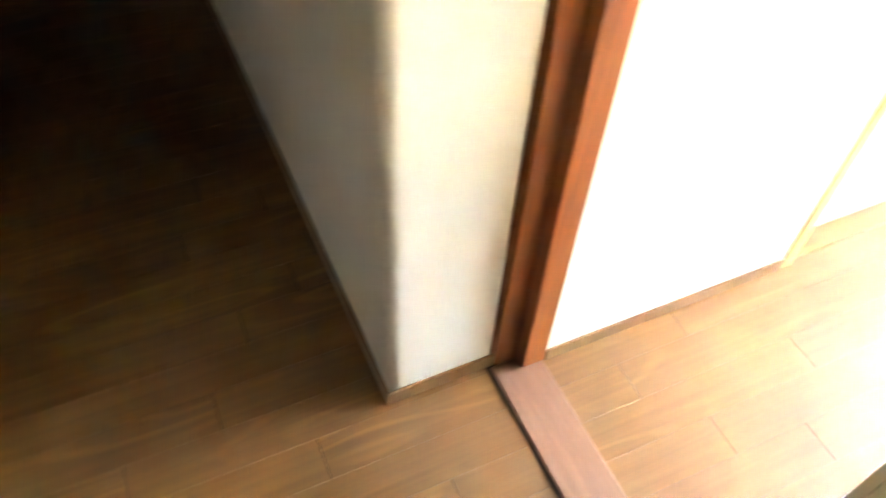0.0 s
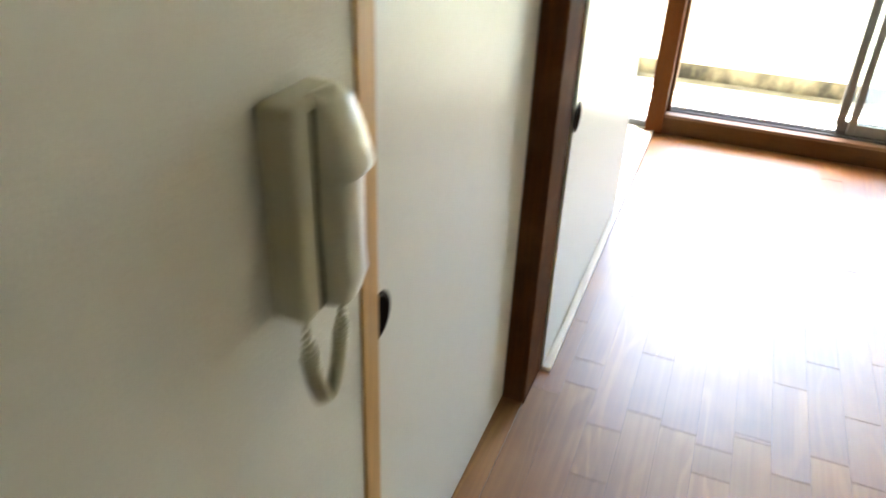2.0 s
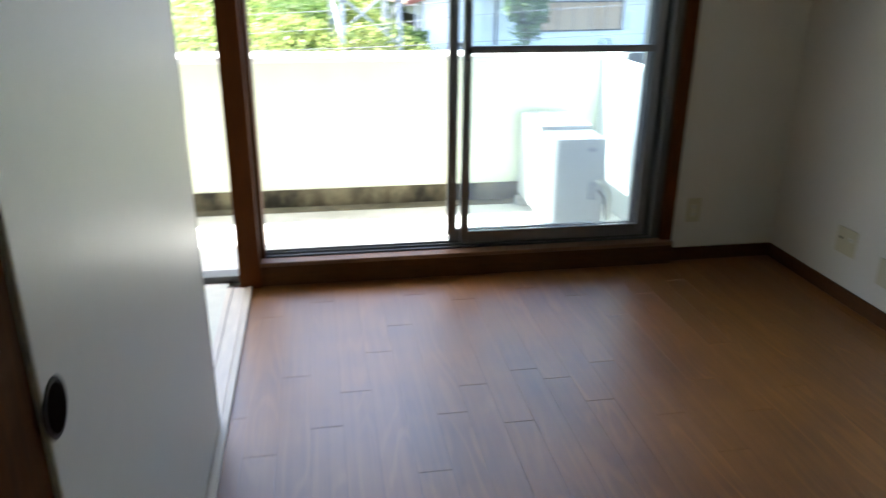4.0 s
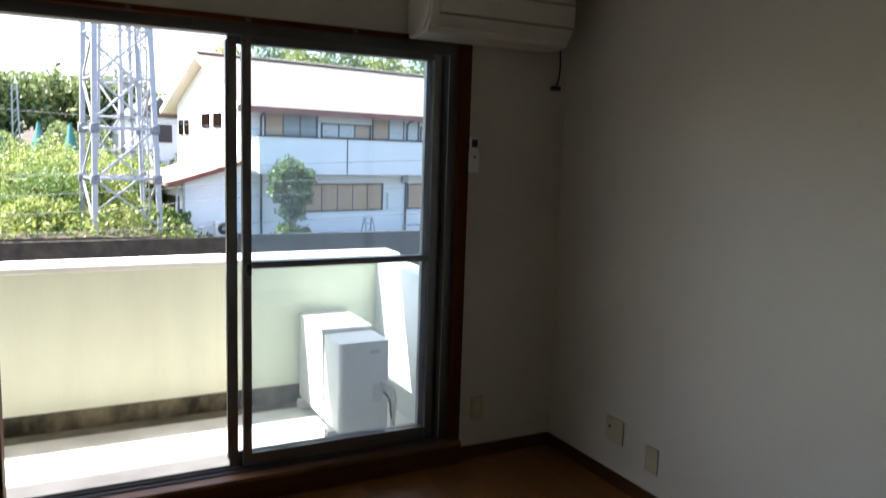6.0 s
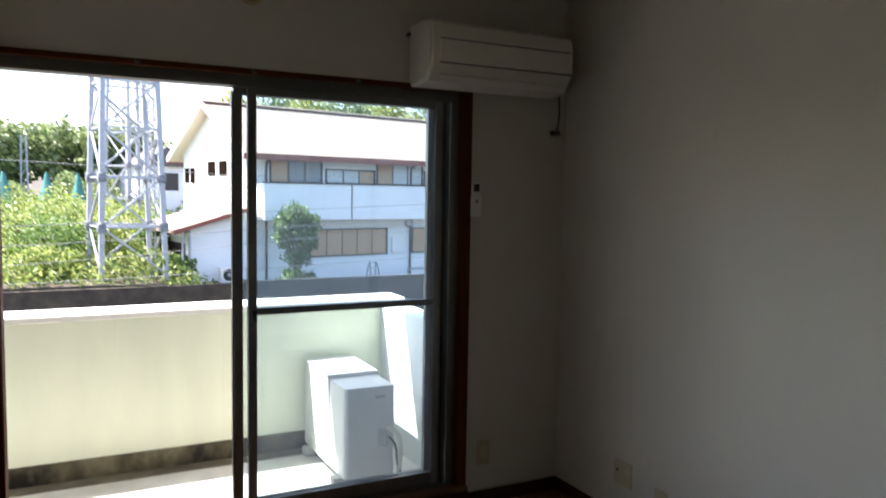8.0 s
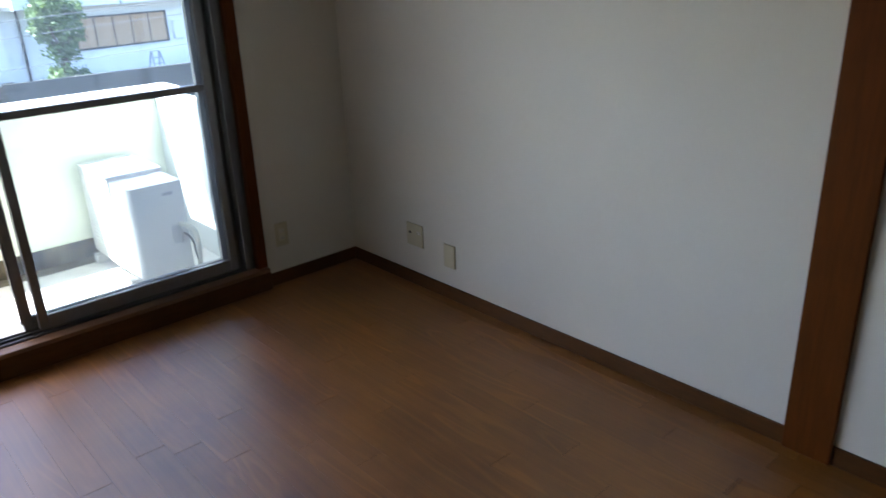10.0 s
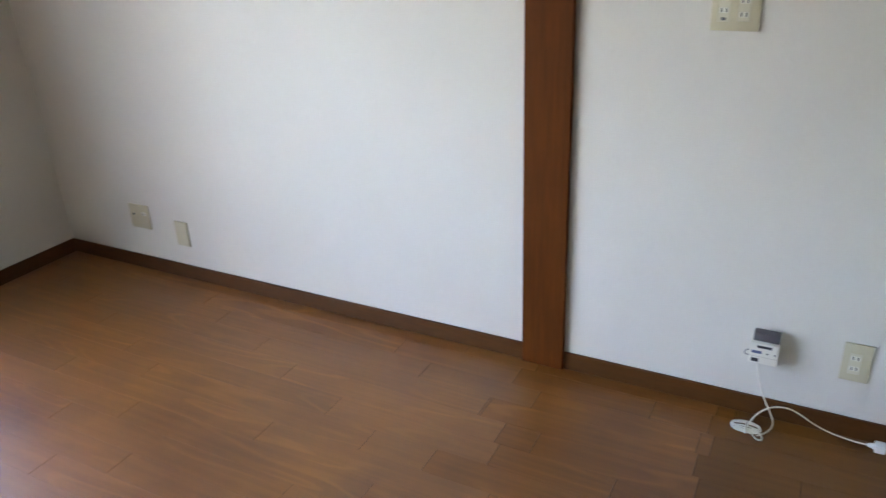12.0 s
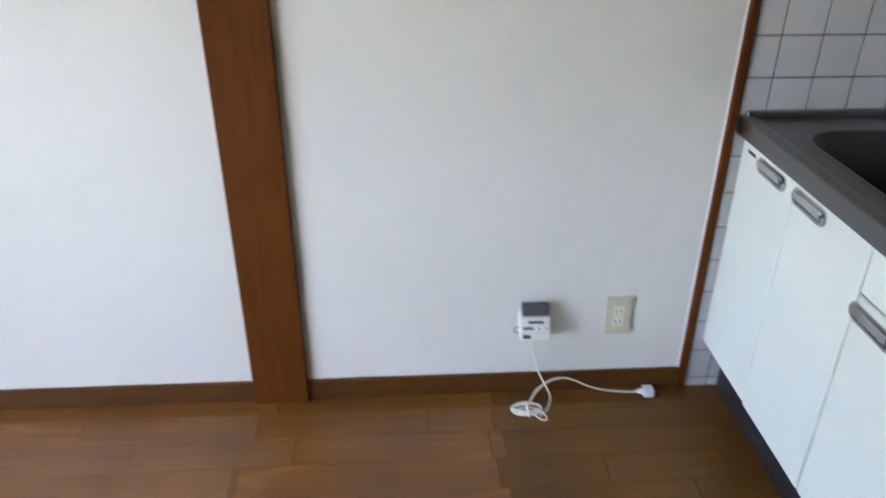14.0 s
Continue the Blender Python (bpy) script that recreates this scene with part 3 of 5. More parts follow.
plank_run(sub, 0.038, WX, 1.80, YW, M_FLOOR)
plank_run(sub, 0.0, 0.038, 1.80, POST1, M_FLOOR)
# lightened planks by the doorway, brightness put into their tone
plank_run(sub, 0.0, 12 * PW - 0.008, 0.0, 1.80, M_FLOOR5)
plank_run(sub, 12 * PW - 0.008, 17 * PW - 0.008, 0.0, 1.80, M_FLOOR2)
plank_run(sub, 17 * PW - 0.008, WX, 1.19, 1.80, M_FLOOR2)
# darker planks by the cabinets, with the shade there in their colour
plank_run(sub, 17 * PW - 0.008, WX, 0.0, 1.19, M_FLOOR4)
plank_run(hall, -2.2, 1.1, -1.6, -0.125, M_FLOOR3)
mats = tagged(new("side_room_floor", mesh("side_room_floor", boxes((-2.9, -0.067, POST1 - 0.02, YW, -0.05, 0.010)), M_TATAMI)), "pale straw mat floor", "floor", kind="structure")

# ---------------------------------------------------------------- right wall tiles
tiles = struct("tiled_wall", boxes((WX - 0.006, WX - 0.0005, 0, TILE_Y, 0, 1.9)), M_GROUT, "white square wall tiles with dark grout", "tiles")
struct("tile_trim", boxes((WX - 0.016, WX, TILE_Y, TILE_Y + 0.021, 0, CEIL), bevel=0.002), M_POST, "dark reddish wooden strip beside the tiles", "trim")
struct("caulk_line", boxes((WX - 0.004, WX, TILE_Y + 0.021, TILE_Y + 0.026, HB, CEIL)), M_WHITEPL, "thin pale sealant line beside the wooden strip", "trim")
TP = 0.0957
tile_mesh = {}
for j in range(20):
    for i in range(7):
        y1 = 0.5685 + 0.0957 - i * TP
        y0, y1 = max(0.0, y1 - TP), min(TILE_Y, y1)
        if y1 - y0 < 0.02:
            continue
        z0, z1 = max(0.0, 0.887 - 9 * TP - 0.092 + j * TP), 0.887 - 9 * TP - 0.092 + (j + 1) * TP
        key = (round(y1 - y0, 4), round(z1 - z0, 4))
        if key not in tile_mesh:
            tile_mesh[key] = mesh("tile", boxes((-0.002, 0.002, -key[0] / 2 + 0.0017, key[0] / 2 - 0.0017, -key[1] / 2 + 0.0017, key[1] / 2 - 0.0017), bevel=0.001), M_TILE)
        t = new("tile", tile_mesh[key])
        t.parent = tiles
        t.location = (WX - 0.007, (y0 + y1) / 2, (z0 + z1) / 2)

# ---------------------------------------------------------------- kitchen
CF, CT = 0.612, 0.80      # counter front, counter top
CL = 0.64                 # counter's open end
def cabinet(x0, x1, doors, label, low=False, end=False):
    c = thing("kitchen_cabinet", ((x0 + x1) / 2, 0.3, 0), label, "kitchen cabinet", "cabinets under the counter")
    o = (x0 + x1) / 2
    part("body", boxes((x0 - o, x1 - o, -0.295, CF - 0.322, 0.158, 0.58 if low else CT - 0.04)), M_CAB, c)
    if end:
        part("end_panel", boxes((x0 - o - 0.016, x0 - o - 0.0005, -0.295, CF - 0.322, 0, CT - 0.042), bevel=0.001), M_CAB, c)
    part("plinth", boxes((x0 - o, x1 - o, -0.295, CF - 0.372, 0, 0.158)), M_DARK, c, "dark recessed plinth")
    for kind, a, b, z0, z1, hx in doors:
        d = part(kind, boxes((a - o + 0.0008, b - o - 0.0008, CF - 0.321, CF - 0.303, z0, z1), bevel=0.0025), M_CAB, c)
        zc = z1 - 0.033 if kind == "door" else z1 - 0.05
        bm = pill(hx - o - 0.068, hx - o + 0.068, CF - 0.3032, CF - 0.2985, zc - 0.018, zc + 0.018)
        hd = part("handle", bm, M_CHROME, d, "chrome recessed handle")
        part("grip", pill(hx - o - 0.056, hx - o + 0.056, CF - 0.2984, CF - 0.291, zc - 0.001, zc + 0.013), M_CHROME, hd)
        part("recess", pill(hx - o - 0.056, hx - o + 0.056, CF - 0.2990, CF - 0.2978, zc - 0.013, zc + 0.004), M_GREY, hd)
    return c


ZT = CT - 0.045
k1 = cabinet(1.965, WX - 0.014, [("door", 2.243, WX - 0.015, 0.167, ZT, 2.345), ("door", 1.966, 2.242, 0.162, ZT, 2.178)], "white laminate sink cabinet with two doors and chrome handles", low=True)
part("sticker", boxes((2.43 - 2.234, 2.47 - 2.234, CF - 0.3029, CF - 0.3022, ZT - 0.030, ZT - 0.022)), M_DARK, k1, "small dark label")
cabinet(1.515, 1.964, [("drawer", 1.516, 1.963, 0.655, ZT, 1.74), ("door", 1.516, 1.963, 0.162, 0.652, 1.905)], "white laminate drawer cabinet beside the sink", low=True)
cabinet(1.065, 1.514, [("door", 1.066, 1.513, 0.162, ZT, 1.17)], "white laminate cabinet under the counter top")
cabinet(CL, 1.064, [("door", CL + 0.001, 1.063, 0.162, ZT, 0.76)], "white laminate end cabinet beside the doorway", end=True)

top = thing("sink_counter", (1.56, 0.3, CT), "stainless steel counter top with a dark sink bowl", "counter")
SX0, SX1, SY0, SY1 = 1.78, 2.40, 0.13, 0.548
o = 1.56
x0, x1, y0, y1 = CL - o, WX - 0.013 - o, -0.297, CF + 0.006 - 0.3
a, b, c, d = SX0 - o, SX1 - o, SY0 - 0.3, SY1 - 0.3
def rounded(x0, x1, y0, y1, r, inset=0.0):
    """Corner-rounded rectangle as a list of x, y."""
    return [(cx + (r - inset) * math.cos(radians(a0 + k * 15)), cy + (r - inset) * math.sin(radians(a0 + k * 15)))
            for cx, cy, a0 in ((x1 - r, y1 - r, 0), (x0 + r, y1 - r, 90), (x0 + r, y0 + r, 180), (x1 - r, y0 + r, 270)) for k in range(7)]


bm = bmesh.new()
edges = []
for ring in ([(x0, y0), (x1, y0), (x1, y1), (x0, y1)], rounded(a, b, c, d, 0.10)):
    v = [bm.verts.new((x, y, 0)) for x, y in ring]
    edges += [bm.edges.new((v[k], v[(k + 1) % len(v)])) for k in range(len(v))]
bmesh.ops.triangle_fill(bm, use_beauty=True, edges=edges)
part("worktop", bm, M_STEEL, top, smooth=False)
bm = bmesh.new()
loops = [[bm.verts.new((x, y, z)) for x, y in rounded(a, b, c, d, 0.10, k)] for z, k in ((0.0005, -0.012), (0.003, -0.006), (0.0005, 0.002))]
for l0, l1 in zip(loops, loops[1:]):
    for k in range(len(l0)):
        bm.faces.new((l0[k], l0[(k + 1) % len(l0)], l1[(k + 1) % len(l0)], l1[k]))
part("bowl_rim", bm, M_STEEL, top)
part("front_edge", boxes((x0, x1, y1 - 0.020, y1 + 0.014, -0.040, 0.006), bevel=0.005, seg=3), M_STEEL, top)
part("back_rim", boxes((x1 - 0.012, x1 + 0.004, y0, y1, 0, 0.016), (x0, x1, y0, y0 + 0.014, 0, 0.05), bevel=0.003), M_STEEL, top)
bm = bmesh.new()
ring = [[bm.verts.new((x, y, z + 0.0008)) for x, y in rounded(a, b, c, d, 0.10, inset)] for z, inset in ((0.0, 0.0), (-0.010, 0.008), (-0.16, 0.03), (-0.17, 0.06))]
for l0, l1 in zip(ring, ring[1:]):
    for i in range(len(l0)):
        bm.faces.new((l0[i], l0[(i + 1) % len(l0)], l1[(i + 1) % len(l1)], l1[i]))
bm.faces.new(ring[-1])
part("sink_bowl", bm, mat("dark_steel_bowl", (0.05, 0.05, 0.052), 0.4, metal=0.8, var=0.1), top, "dark stainless sink bowl")
part("drain", cyl((0.5, -0.02, -0.166), 0.055, 0.006), M_CHROME, top)

# ---------------------------------------------------------------- small fittings
def wall_pose(axis, x, y, z):
    """Pose whose local x runs along the wall, y up, z out of the wall."""
    if axis == "east":
        return Matrix(((0, 0, -1, x), (-1, 0, 0, y), (0, 1, 0, z), (0, 0, 0, 1)))
    if axis == "west":
        return Matrix(((0, 0, 1, x), (1, 0, 0, y), (0, 1, 0, z), (0, 0, 0, 1)))
    return Matrix(((1, 0, 0, x), (0, 0, -1, y), (0, 1, 0, z), (0, 0, 0, 1)))


M_SOCKET = mat("pale_ivory_insert", (0.58, 0.55, 0.40), 0.4, var=0.02)


def outlet(m, w, h, label, groups, hole=None, blank=False, inserts=()):
    t = thing("wall_outlet", m, label, "wall outlet")
    part("cover_plate", boxes((-w / 2, w / 2, -h / 2, h / 2, 0, 0.007), bevel=0.003, seg=2), M_OUTLET, t)
    for cx, z0, z1 in inserts:
        part("insert", boxes((cx - 0.0145, cx + 0.0145, z0, z1, 0.006, 0.0078), bevel=0.0008), M_SOCKET, t)
    for cx, cy in groups:
        f = part("socket", boxes((cx - 0.0125, cx + 0.0125, cy - 0.0075, cy + 0.0075, 0.006, 0.0085), bevel=0.001), M_OUTFACE, t)
        for s in (-0.0060, 0.0060):
            part("slot", boxes((cx + s - 0.0016, cx + s + 0.0016, cy - 0.0050, cy + 0.0050, 0.0083, 0.0089)), M_DARK, f)
    if hole:
        part("jack", cyl((hole[0], hole[1], 0.008), 0.006, 0.006), M_DARK, t, "dark antenna jack")
    if blank:
        part("inner_plate", boxes((-w / 2 + 0.008, w / 2 - 0.008, -h / 2 + 0.008, h / 2 - 0.008, 0.0065, 0.008), bevel=0.001), M_OUTLET, t)
    return t


outlet(wall_pose("north", 2.086, YW, 0.252), 0.070, 0.118, "ivory double wall outlet on the window wall", [(0, 0.018), (0, -0.018)], inserts=[(0, -0.032, 0.032)])
outlet(wall_pose("east", WX, 3.643, 0.258), 0.116, 0.112, "ivory wall plate with antenna jack above the baseboard", [(0.03, 0.015)], hole=(-0.03, 0.01))
outlet(wall_pose("east", WX, 3.402, 0.213), 0.074, 0.112, "ivory blank wall plate above the baseboard", [], blank=True)
outlet(wall_pose("east", WX, 0.847, 0.248), 0.074, 0.120, "ivory double wall outlet near the kitchen", [(-0.004, 0.015), (-0.004, -0.018)], inserts=[(-0.004, -0.036, 0.030)])
o4 = outlet(wall_pose("east", WX, 1.276, 1.191), 0.118, 0.120, "large ivory wall plate with four sockets and earth", [(-0.028, 0.025), (-0.028, -0.009), (0.020, 0.014), (0.020, -0.019)], inserts=[(-0.028, -0.038, 0.036), (0.020, -0.036, 0.030)])
part("earth_flap", boxes((-0.034, -0.022, -0.034, -0.027, 0.006, 0.010), bevel=0.001), M_GREY, o4, "grey earth terminal flap")

# water heater remote panel
M_PANEL = mat("cream_panel_plastic", (0.72, 0.69, 0.56), 0.4, var=0.02)
hp = thing("heater_panel", wall_pose("east", WX, 0.816, 1.187), "cream water heater control panel with dark display", "control panel")
part("case", boxes((-0.064, 0.064, -0.059, 0.059, 0, 0.020), bevel=0.007, seg=3), M_PANEL, hp)
part("face", boxes((-0.052, 0.054, -0.036, 0.028, 0.0195, 0.0208), bevel=0.001), mat("panel_grey_face", (0.60, 0.61, 0.64), 0.4), hp, "pale grey key field")
part("display", boxes((0.004, 0.030, 0.004, 0.022, 0.0205, 0.0216), bevel=0.0004), M_DARK, hp, "black display")
for x, z, ring in ((-0.033, -0.018, (0.42, 0.14, 0.13)), (0.031, -0.018, (0.12, 0.16, 0.30))):
    part("key_ring", cyl((x, z, 0.0210), 0.0130, 0.0016, n=28), mat("key_ring_print", ring, 0.5), hp, "thin coloured ring round the key")
    k = part("round_key", cyl((x, z, 0.0217), 0.0117, 0.003, n=28, bevel=0.0008), M_WHITEPL, hp)
    part("key_mark", boxes((x - 0.006, x - 0.001, z + 0.001, z + 0.006, 0.0230, 0.0236), (x + 0.002, x + 0.006, z + 0.001, z + 0.006, 0.0230, 0.0236),
         (x - 0.006, x - 0.003, z - 0.006, z - 0.003, 0.0230, 0.0236), (x + 0.002, x + 0.005, z - 0.006, z - 0.003, 0.0230, 0.0236)), M_GREY if ring[2] > 0.2 else mat("red_print", ring, 0.5), k)
part("rocker_key", boxes((0.003, 0.015, -0.030, -0.005, 0.0207, 0.0225), bevel=0.0008), M_WHITEPL, hp)
part("small_key", boxes((-0.018, -0.006, -0.029, -0.021, 0.0207, 0.0222), bevel=0.0008), M_WHITEPL, hp)
part("sensor_window", boxes((-0.042, -0.026, 0.002, 0.024, 0.0207, 0.0214)), mat("pale_blue_window", (0.5, 0.53, 0.60), 0.3), hp, "pale blue window")
for x, z, w in ((0.009, -0.010, 0.005), (0.009, -0.017, 0.008), (0.009, -0.025, 0.005), (-0.012, -0.025, 0.008), (-0.011, 0.0185, 0.010), (-0.011, 0.0115, 0.010), (0.012, 0.0255, 0.012),
                (0.044, 0.0200, 0.016), (0.044, 0.0135, 0.014), (0.044, 0.0065, 0.015)):
    part("print_bar", boxes((x - w / 2, x + w / 2, z - 0.0013, z + 0.0013, 0.0207, 0.0228)), M_GREY, hp, "tiny grey print")
for x, z, w in ((0.043, 0.0425, 0.026), (-0.035, -0.0475, 0.030), (0.012, -0.0475, 0.050), (-0.03, -0.0415, 0.014)):
    part("print_bar", boxes((x - w / 2, x + w / 2, z - 0.0012, z + 0.0012, 0.0198, 0.0204)), M_GREY, hp, "tiny grey print")

# plugged-in adapter with its cord on the floor
ad = thing("wall_adapter", wall_pose("east", WX, 1.082, 0.250), "cream plug-in adapter with dark grey top plugged low on the wall", "adapter")
part("body", boxes((-0.039, 0.037, -0.040, 0.026, 0, 0.055), bevel=0.004, seg=2), M_CREAM, ad)
part("top_block", boxes((-0.034, 0.037, 0.0265, 0.054, 0.012, 0.042), bevel=0.004, seg=2), mat("dark_grey_block", (0.075, 0.07, 0.075), 0.45), ad, "dark grey top block")
part("slot_panel", boxes((-0.020, 0.020, 0.013, 0.021, 0.0548, 0.0557)), M_DARK, ad, "dark slot")
part("blue_panel", boxes((-0.033, -0.006, -0.006, 0.003, 0.0548, 0.0556)), mat("blue_grey_label", (0.10, 0.12, 0.22), 0.4), ad, "blue-grey label")
part("port", boxes((-0.032, -0.012, -0.034, -0.022, 0.0546, 0.0558)), M_DARK, ad, "dark port")
for x in (0.009, 0.029):
    part("led", cyl((x, -0.003, 0.0553), 0.0025, 0.0012, n=12), M_DARK, ad)
part("seam", boxes((-0.037, 0.034, -0.0165, -0.0157, 0.0547, 0.0554)), mat("seam_shade", (0.4, 0.38, 0.3), 0.6), ad)
tube("wire_hook", [(-0.038, -0.030, 0.03), (-0.050, -0.032, 0.03), (-0.054, -0.024, 0.03), (-0.048, -0.014, 0.03), (-0.038, -0.012, 0.03)], 0.0014, M_GREY, ad)

cord = tagged(new("adapter_cord"), "thin cream cord coiled on the floor with a plug", "cord")
cord.location = (2.47, 1.08, 0)
R = 0.0023
tube("cable", [(-0.006, 0.016, 0.214), (-0.008, 0.012, 0.19), (-0.004, -0.010, 0.11), (0.0, -0.042, 0.045), (0.0, -0.055, 0.016), (-0.016, -0.052, R), (-0.050, -0.034, R), (-0.066, -0.016, R)], R, M_CREAM, cord)
pts = [(-0.046 + 0.010 * math.sin(0.7 * k) + (0.016 + 0.003 * (k % 3)) * math.sin(2 * math.pi * i / 14), 0.017 + (0.040 + 0.004 * math.sin(2.1 * k)) * math.cos(2 * math.pi * i / 14), R + 0.0028 * k) for k in range(4) for i in range(14)]
tube("coil", pts, R, M_CREAM, cord)
tube("loose_loop", [(-0.052, 0.012, 0.010), (-0.066, -0.004, R), (-0.086, -0.020, R), (-0.080, -0.034, R), (-0.060, -0.028, 0.006), (-0.048, -0.010, 0.012)], R, M_CREAM, cord)
tube("lead", [(-0.040, 0.012, 0.010), (-0.026, 0.006, 0.026), (-0.017, -0.012, 0.052), (-0.010, -0.042, 0.076), (-0.002, -0.084, 0.080), (0.006, -0.120, 0.062), (0.013, -0.158, 0.034), (0.018, -0.205, 0.014), (0.016, -0.25, 0.008), (0.012, -0.285, 0.008), (0.010, -0.306, 0.0105)], R, M_CREAM, cord)
part("tie", boxes((-0.072, -0.022, 0.012, 0.019, 0.0, 0.018), bevel=0.004), M_CREAM, cord, "cream cable tie")
part("plug", boxes((-0.008, 0.024, -0.348, -0.318, 0, 0.024), bevel=0.006, seg=2), M_WHITEPL, cord, "white plug lying on the floor")
part("plug_neck", cyl((0.009, -0.312, 0.0115), 0.0045, 0.022, "y", 14, r2=0.010), M_WHITEPL, cord)

# switch plate beside the door
sw = thing("light_switch", wall_pose("west", 0.009, 0.049, 1.173), "yellowed light switch plate with two rockers", "light switch")
part("cover_plate", boxes((-0.035, 0.035, -0.06, 0.06, 0, 0.008), bevel=0.003, seg=2), M_SWITCH, sw)
for z in (0.022, -0.022):
    part("rocker", boxes((-0.012, 0.012, z - 0.010, z + 0.010, 0.007, 0.011), bevel=0.002), mat("brown_rocker", (0.45, 0.39, 0.21), 0.4), sw, "small brownish rocker")

# intercom handset
ph = thing("intercom_phone", wall_pose("west", 0.009, 0.591, 1.171) @ Matrix.Diagonal((0.88, 0.90, 1, 1)), "beige wall intercom with curved handset and coiled cord", "intercom phone")
part("base", boxes((-0.048, 0.048, -0.115, 0.115, 0, 0.038), bevel=0.010, seg=3), M_PHONE, ph)
bm = bmesh.new()
prof = [(-0.112, 0.036, 0.020), (-0.106, 0.058, 0.023), (-0.075, 0.066, 0.025), (-0.05, 0.064, 0.0255), (0.02, 0.064, 0.0255), (0.034, 0.064, 0.026), (0.039, 0.072, 0.0268), (0.048, 0.0745, 0.0268), (0.080, 0.066, 0.0265), (0.108, 0.055, 0.025), (0.117, 0.042, 0.022)]
rows = []
for z, top_d, w in prof:
    rows.append([bm.verts.new((0.012 + sx * w, z, dd)) for sx, dd in ((-1, 0.030), (-1, top_d - 0.012), (-0.9, top_d - 0.005), (-0.7, top_d - 0.001), (0, top_d), (0.7, top_d - 0.001), (0.9, top_d - 0.005), (1, top_d - 0.012), (1, 0.030))])
for a, b in zip(rows, rows[1:]):
    for i in range(8):
        bm.faces.new((a[i], a[i + 1], b[i + 1], b[i]))
bm.faces.new(rows[0])
bm.faces.new(rows[-1])
part("handset", bm, mat("pale_handset_plastic", (0.64, 0.61, 0.49), 0.28, var=0.02), ph, "curved beige handset")
part("groove", boxes((-0.020, -0.013, -0.105, 0.105, 0.0375, 0.040)), mat("phone_shadow_line", (0.2, 0.18, 0.12), 0.5), ph)
pts = []
for i in range(440):
    s = i / 439
    cx, cz = -0.020 + 0.027 * math.cos(math.pi * (1 + s)) + 0.004 * math.sin(7 * s), -0.106 - 0.120 * math.sin(math.pi * s) ** 0.7
    an, w = i * 0.9, min(1.0, 14 * min(s, 1 - s))
    pts.append((cx + 0.0078 * w * math.cos(an), cz + 0.005 * w * math.sin(an), 0.035 + 0.010 * s + 0.0078 * w * math.sin(an)))
tube("coiled_cord", pts, 0.0021, M_PHONE, ph)

# air conditioner
ac = thing("air_conditioner", (2.015, YW, 2.085), "ivory wall air conditioner above the window corner", "air conditioner")
bm = bmesh.new()
prof = [(0.0, 0.135), (-0.17, 0.135), (-0.205, 0.118), (-0.218, 0.06), (-0.212, -0.05), (-0.16, -0.115), (-0.03, -0.128), (0.0, -0.125)]
ends = [[bm.verts.new((x, y, z)) for y, z in prof] for x in (-0.342, 0.385)]
n = len(prof)
for i in range(n):
    bm.faces.new((ends[0][i], ends[0][(i + 1) % n], ends[1][(i + 1) % n], ends[1][i]))
bm.faces.new(ends[0])
bm.faces.new(ends[1])
bmesh.ops.bevel(bm, geom=[e for e in bm.edges if abs(e.verts[0].co.x - e.verts[1].co.x) < 1e-6 and e.verts[0].co.y < -0.1], offset=0.012, segments=3, affect="EDGES")
part("body", bm, M_ACWHITE, ac)
part("front_panel", boxes((-0.30, 0.372, -0.2235, -0.212, -0.040, 0.052), bevel=0.003), M_ACWHITE, ac)
part("panel_line", boxes((-0.30, 0.372, -0.2205, -0.214, 0.0535, 0.0575), (-0.30, 0.372, -0.2205, -0.205, -0.0455, -0.0415)), M_GREY, ac, "dark seam")
part("louvre", boxes((-0.29, 0.34, -0.205, -0.15, -0.098, -0.088), bevel=0.002), M_ACWHITE, ac)
part("pilot_lamp", boxes((-0.360, -0.352, -0.03, -0.0, 0.09, 0.105)), M_DARK, ac)
acc = tagged(new("drain_cord"), "thin dark cable hanging below the air conditioner", "cable")
acc.location = (2.455, YW, 1.80)
tube("cable", [(0.0, -0.03, 0.17), (0.012, -0.02, 0.10), (0.008, -0.02, 0.04), (-0.01, -0.025, 0.0)], 0.004, M_DARK, acc)
part("connector", boxes((-0.035, 0.012, -0.035, -0.012, -0.014, 0.006), bevel=0.003), M_DARK, acc)

rem = thing("remote_control", (2.012, YW, 1.475), "white remote control in a wall holder", "remote control")
part("holder", boxes((-0.026, 0.026, -0.024, 0, -0.085, 0.01), bevel=0.003), M_WHITEPL, rem)
part("remote", boxes((-0.022, 0.022, -0.020, -0.003, 0.010, 0.075), bevel=0.003), M_WHITEPL, rem)
part("screen", boxes((-0.015, 0.015, -0.0212, -0.0196, 0.030, 0.066)), M_DARK, rem, "dark screen")
part("button", boxes((-0.006, 0.006, -0.0255, -0.0235, -0.02, -0.008)), M_GREY, rem)

# vent cap over the window
vt = thing("wall_vent", (0.978, YW, 2.284), "round brown wall vent cap", "wall vent")
M_VENT = mat("brown_vent_plastic", (0.22, 0.13, 0.04), 0.5)
part("ring", cyl((0, -0.006, 0), 0.060, 0.012, "y", 36, bevel=0.004), mat("pale_vent_ring", (0.50, 0.40, 0.22), 0.5), vt)
part("cap", cyl((0, -0.018, 0), 0.045, 0.014, "y", 36, bevel=0.004), M_VENT, vt)
part("hub", cyl((0, -0.028, 0), 0.020, 0.008, "y", 28, bevel=0.002), M_DARK, vt)
part("knob", cyl((0, -0.034, 0), 0.009, 0.006, "y", 20), M_VENT, vt)

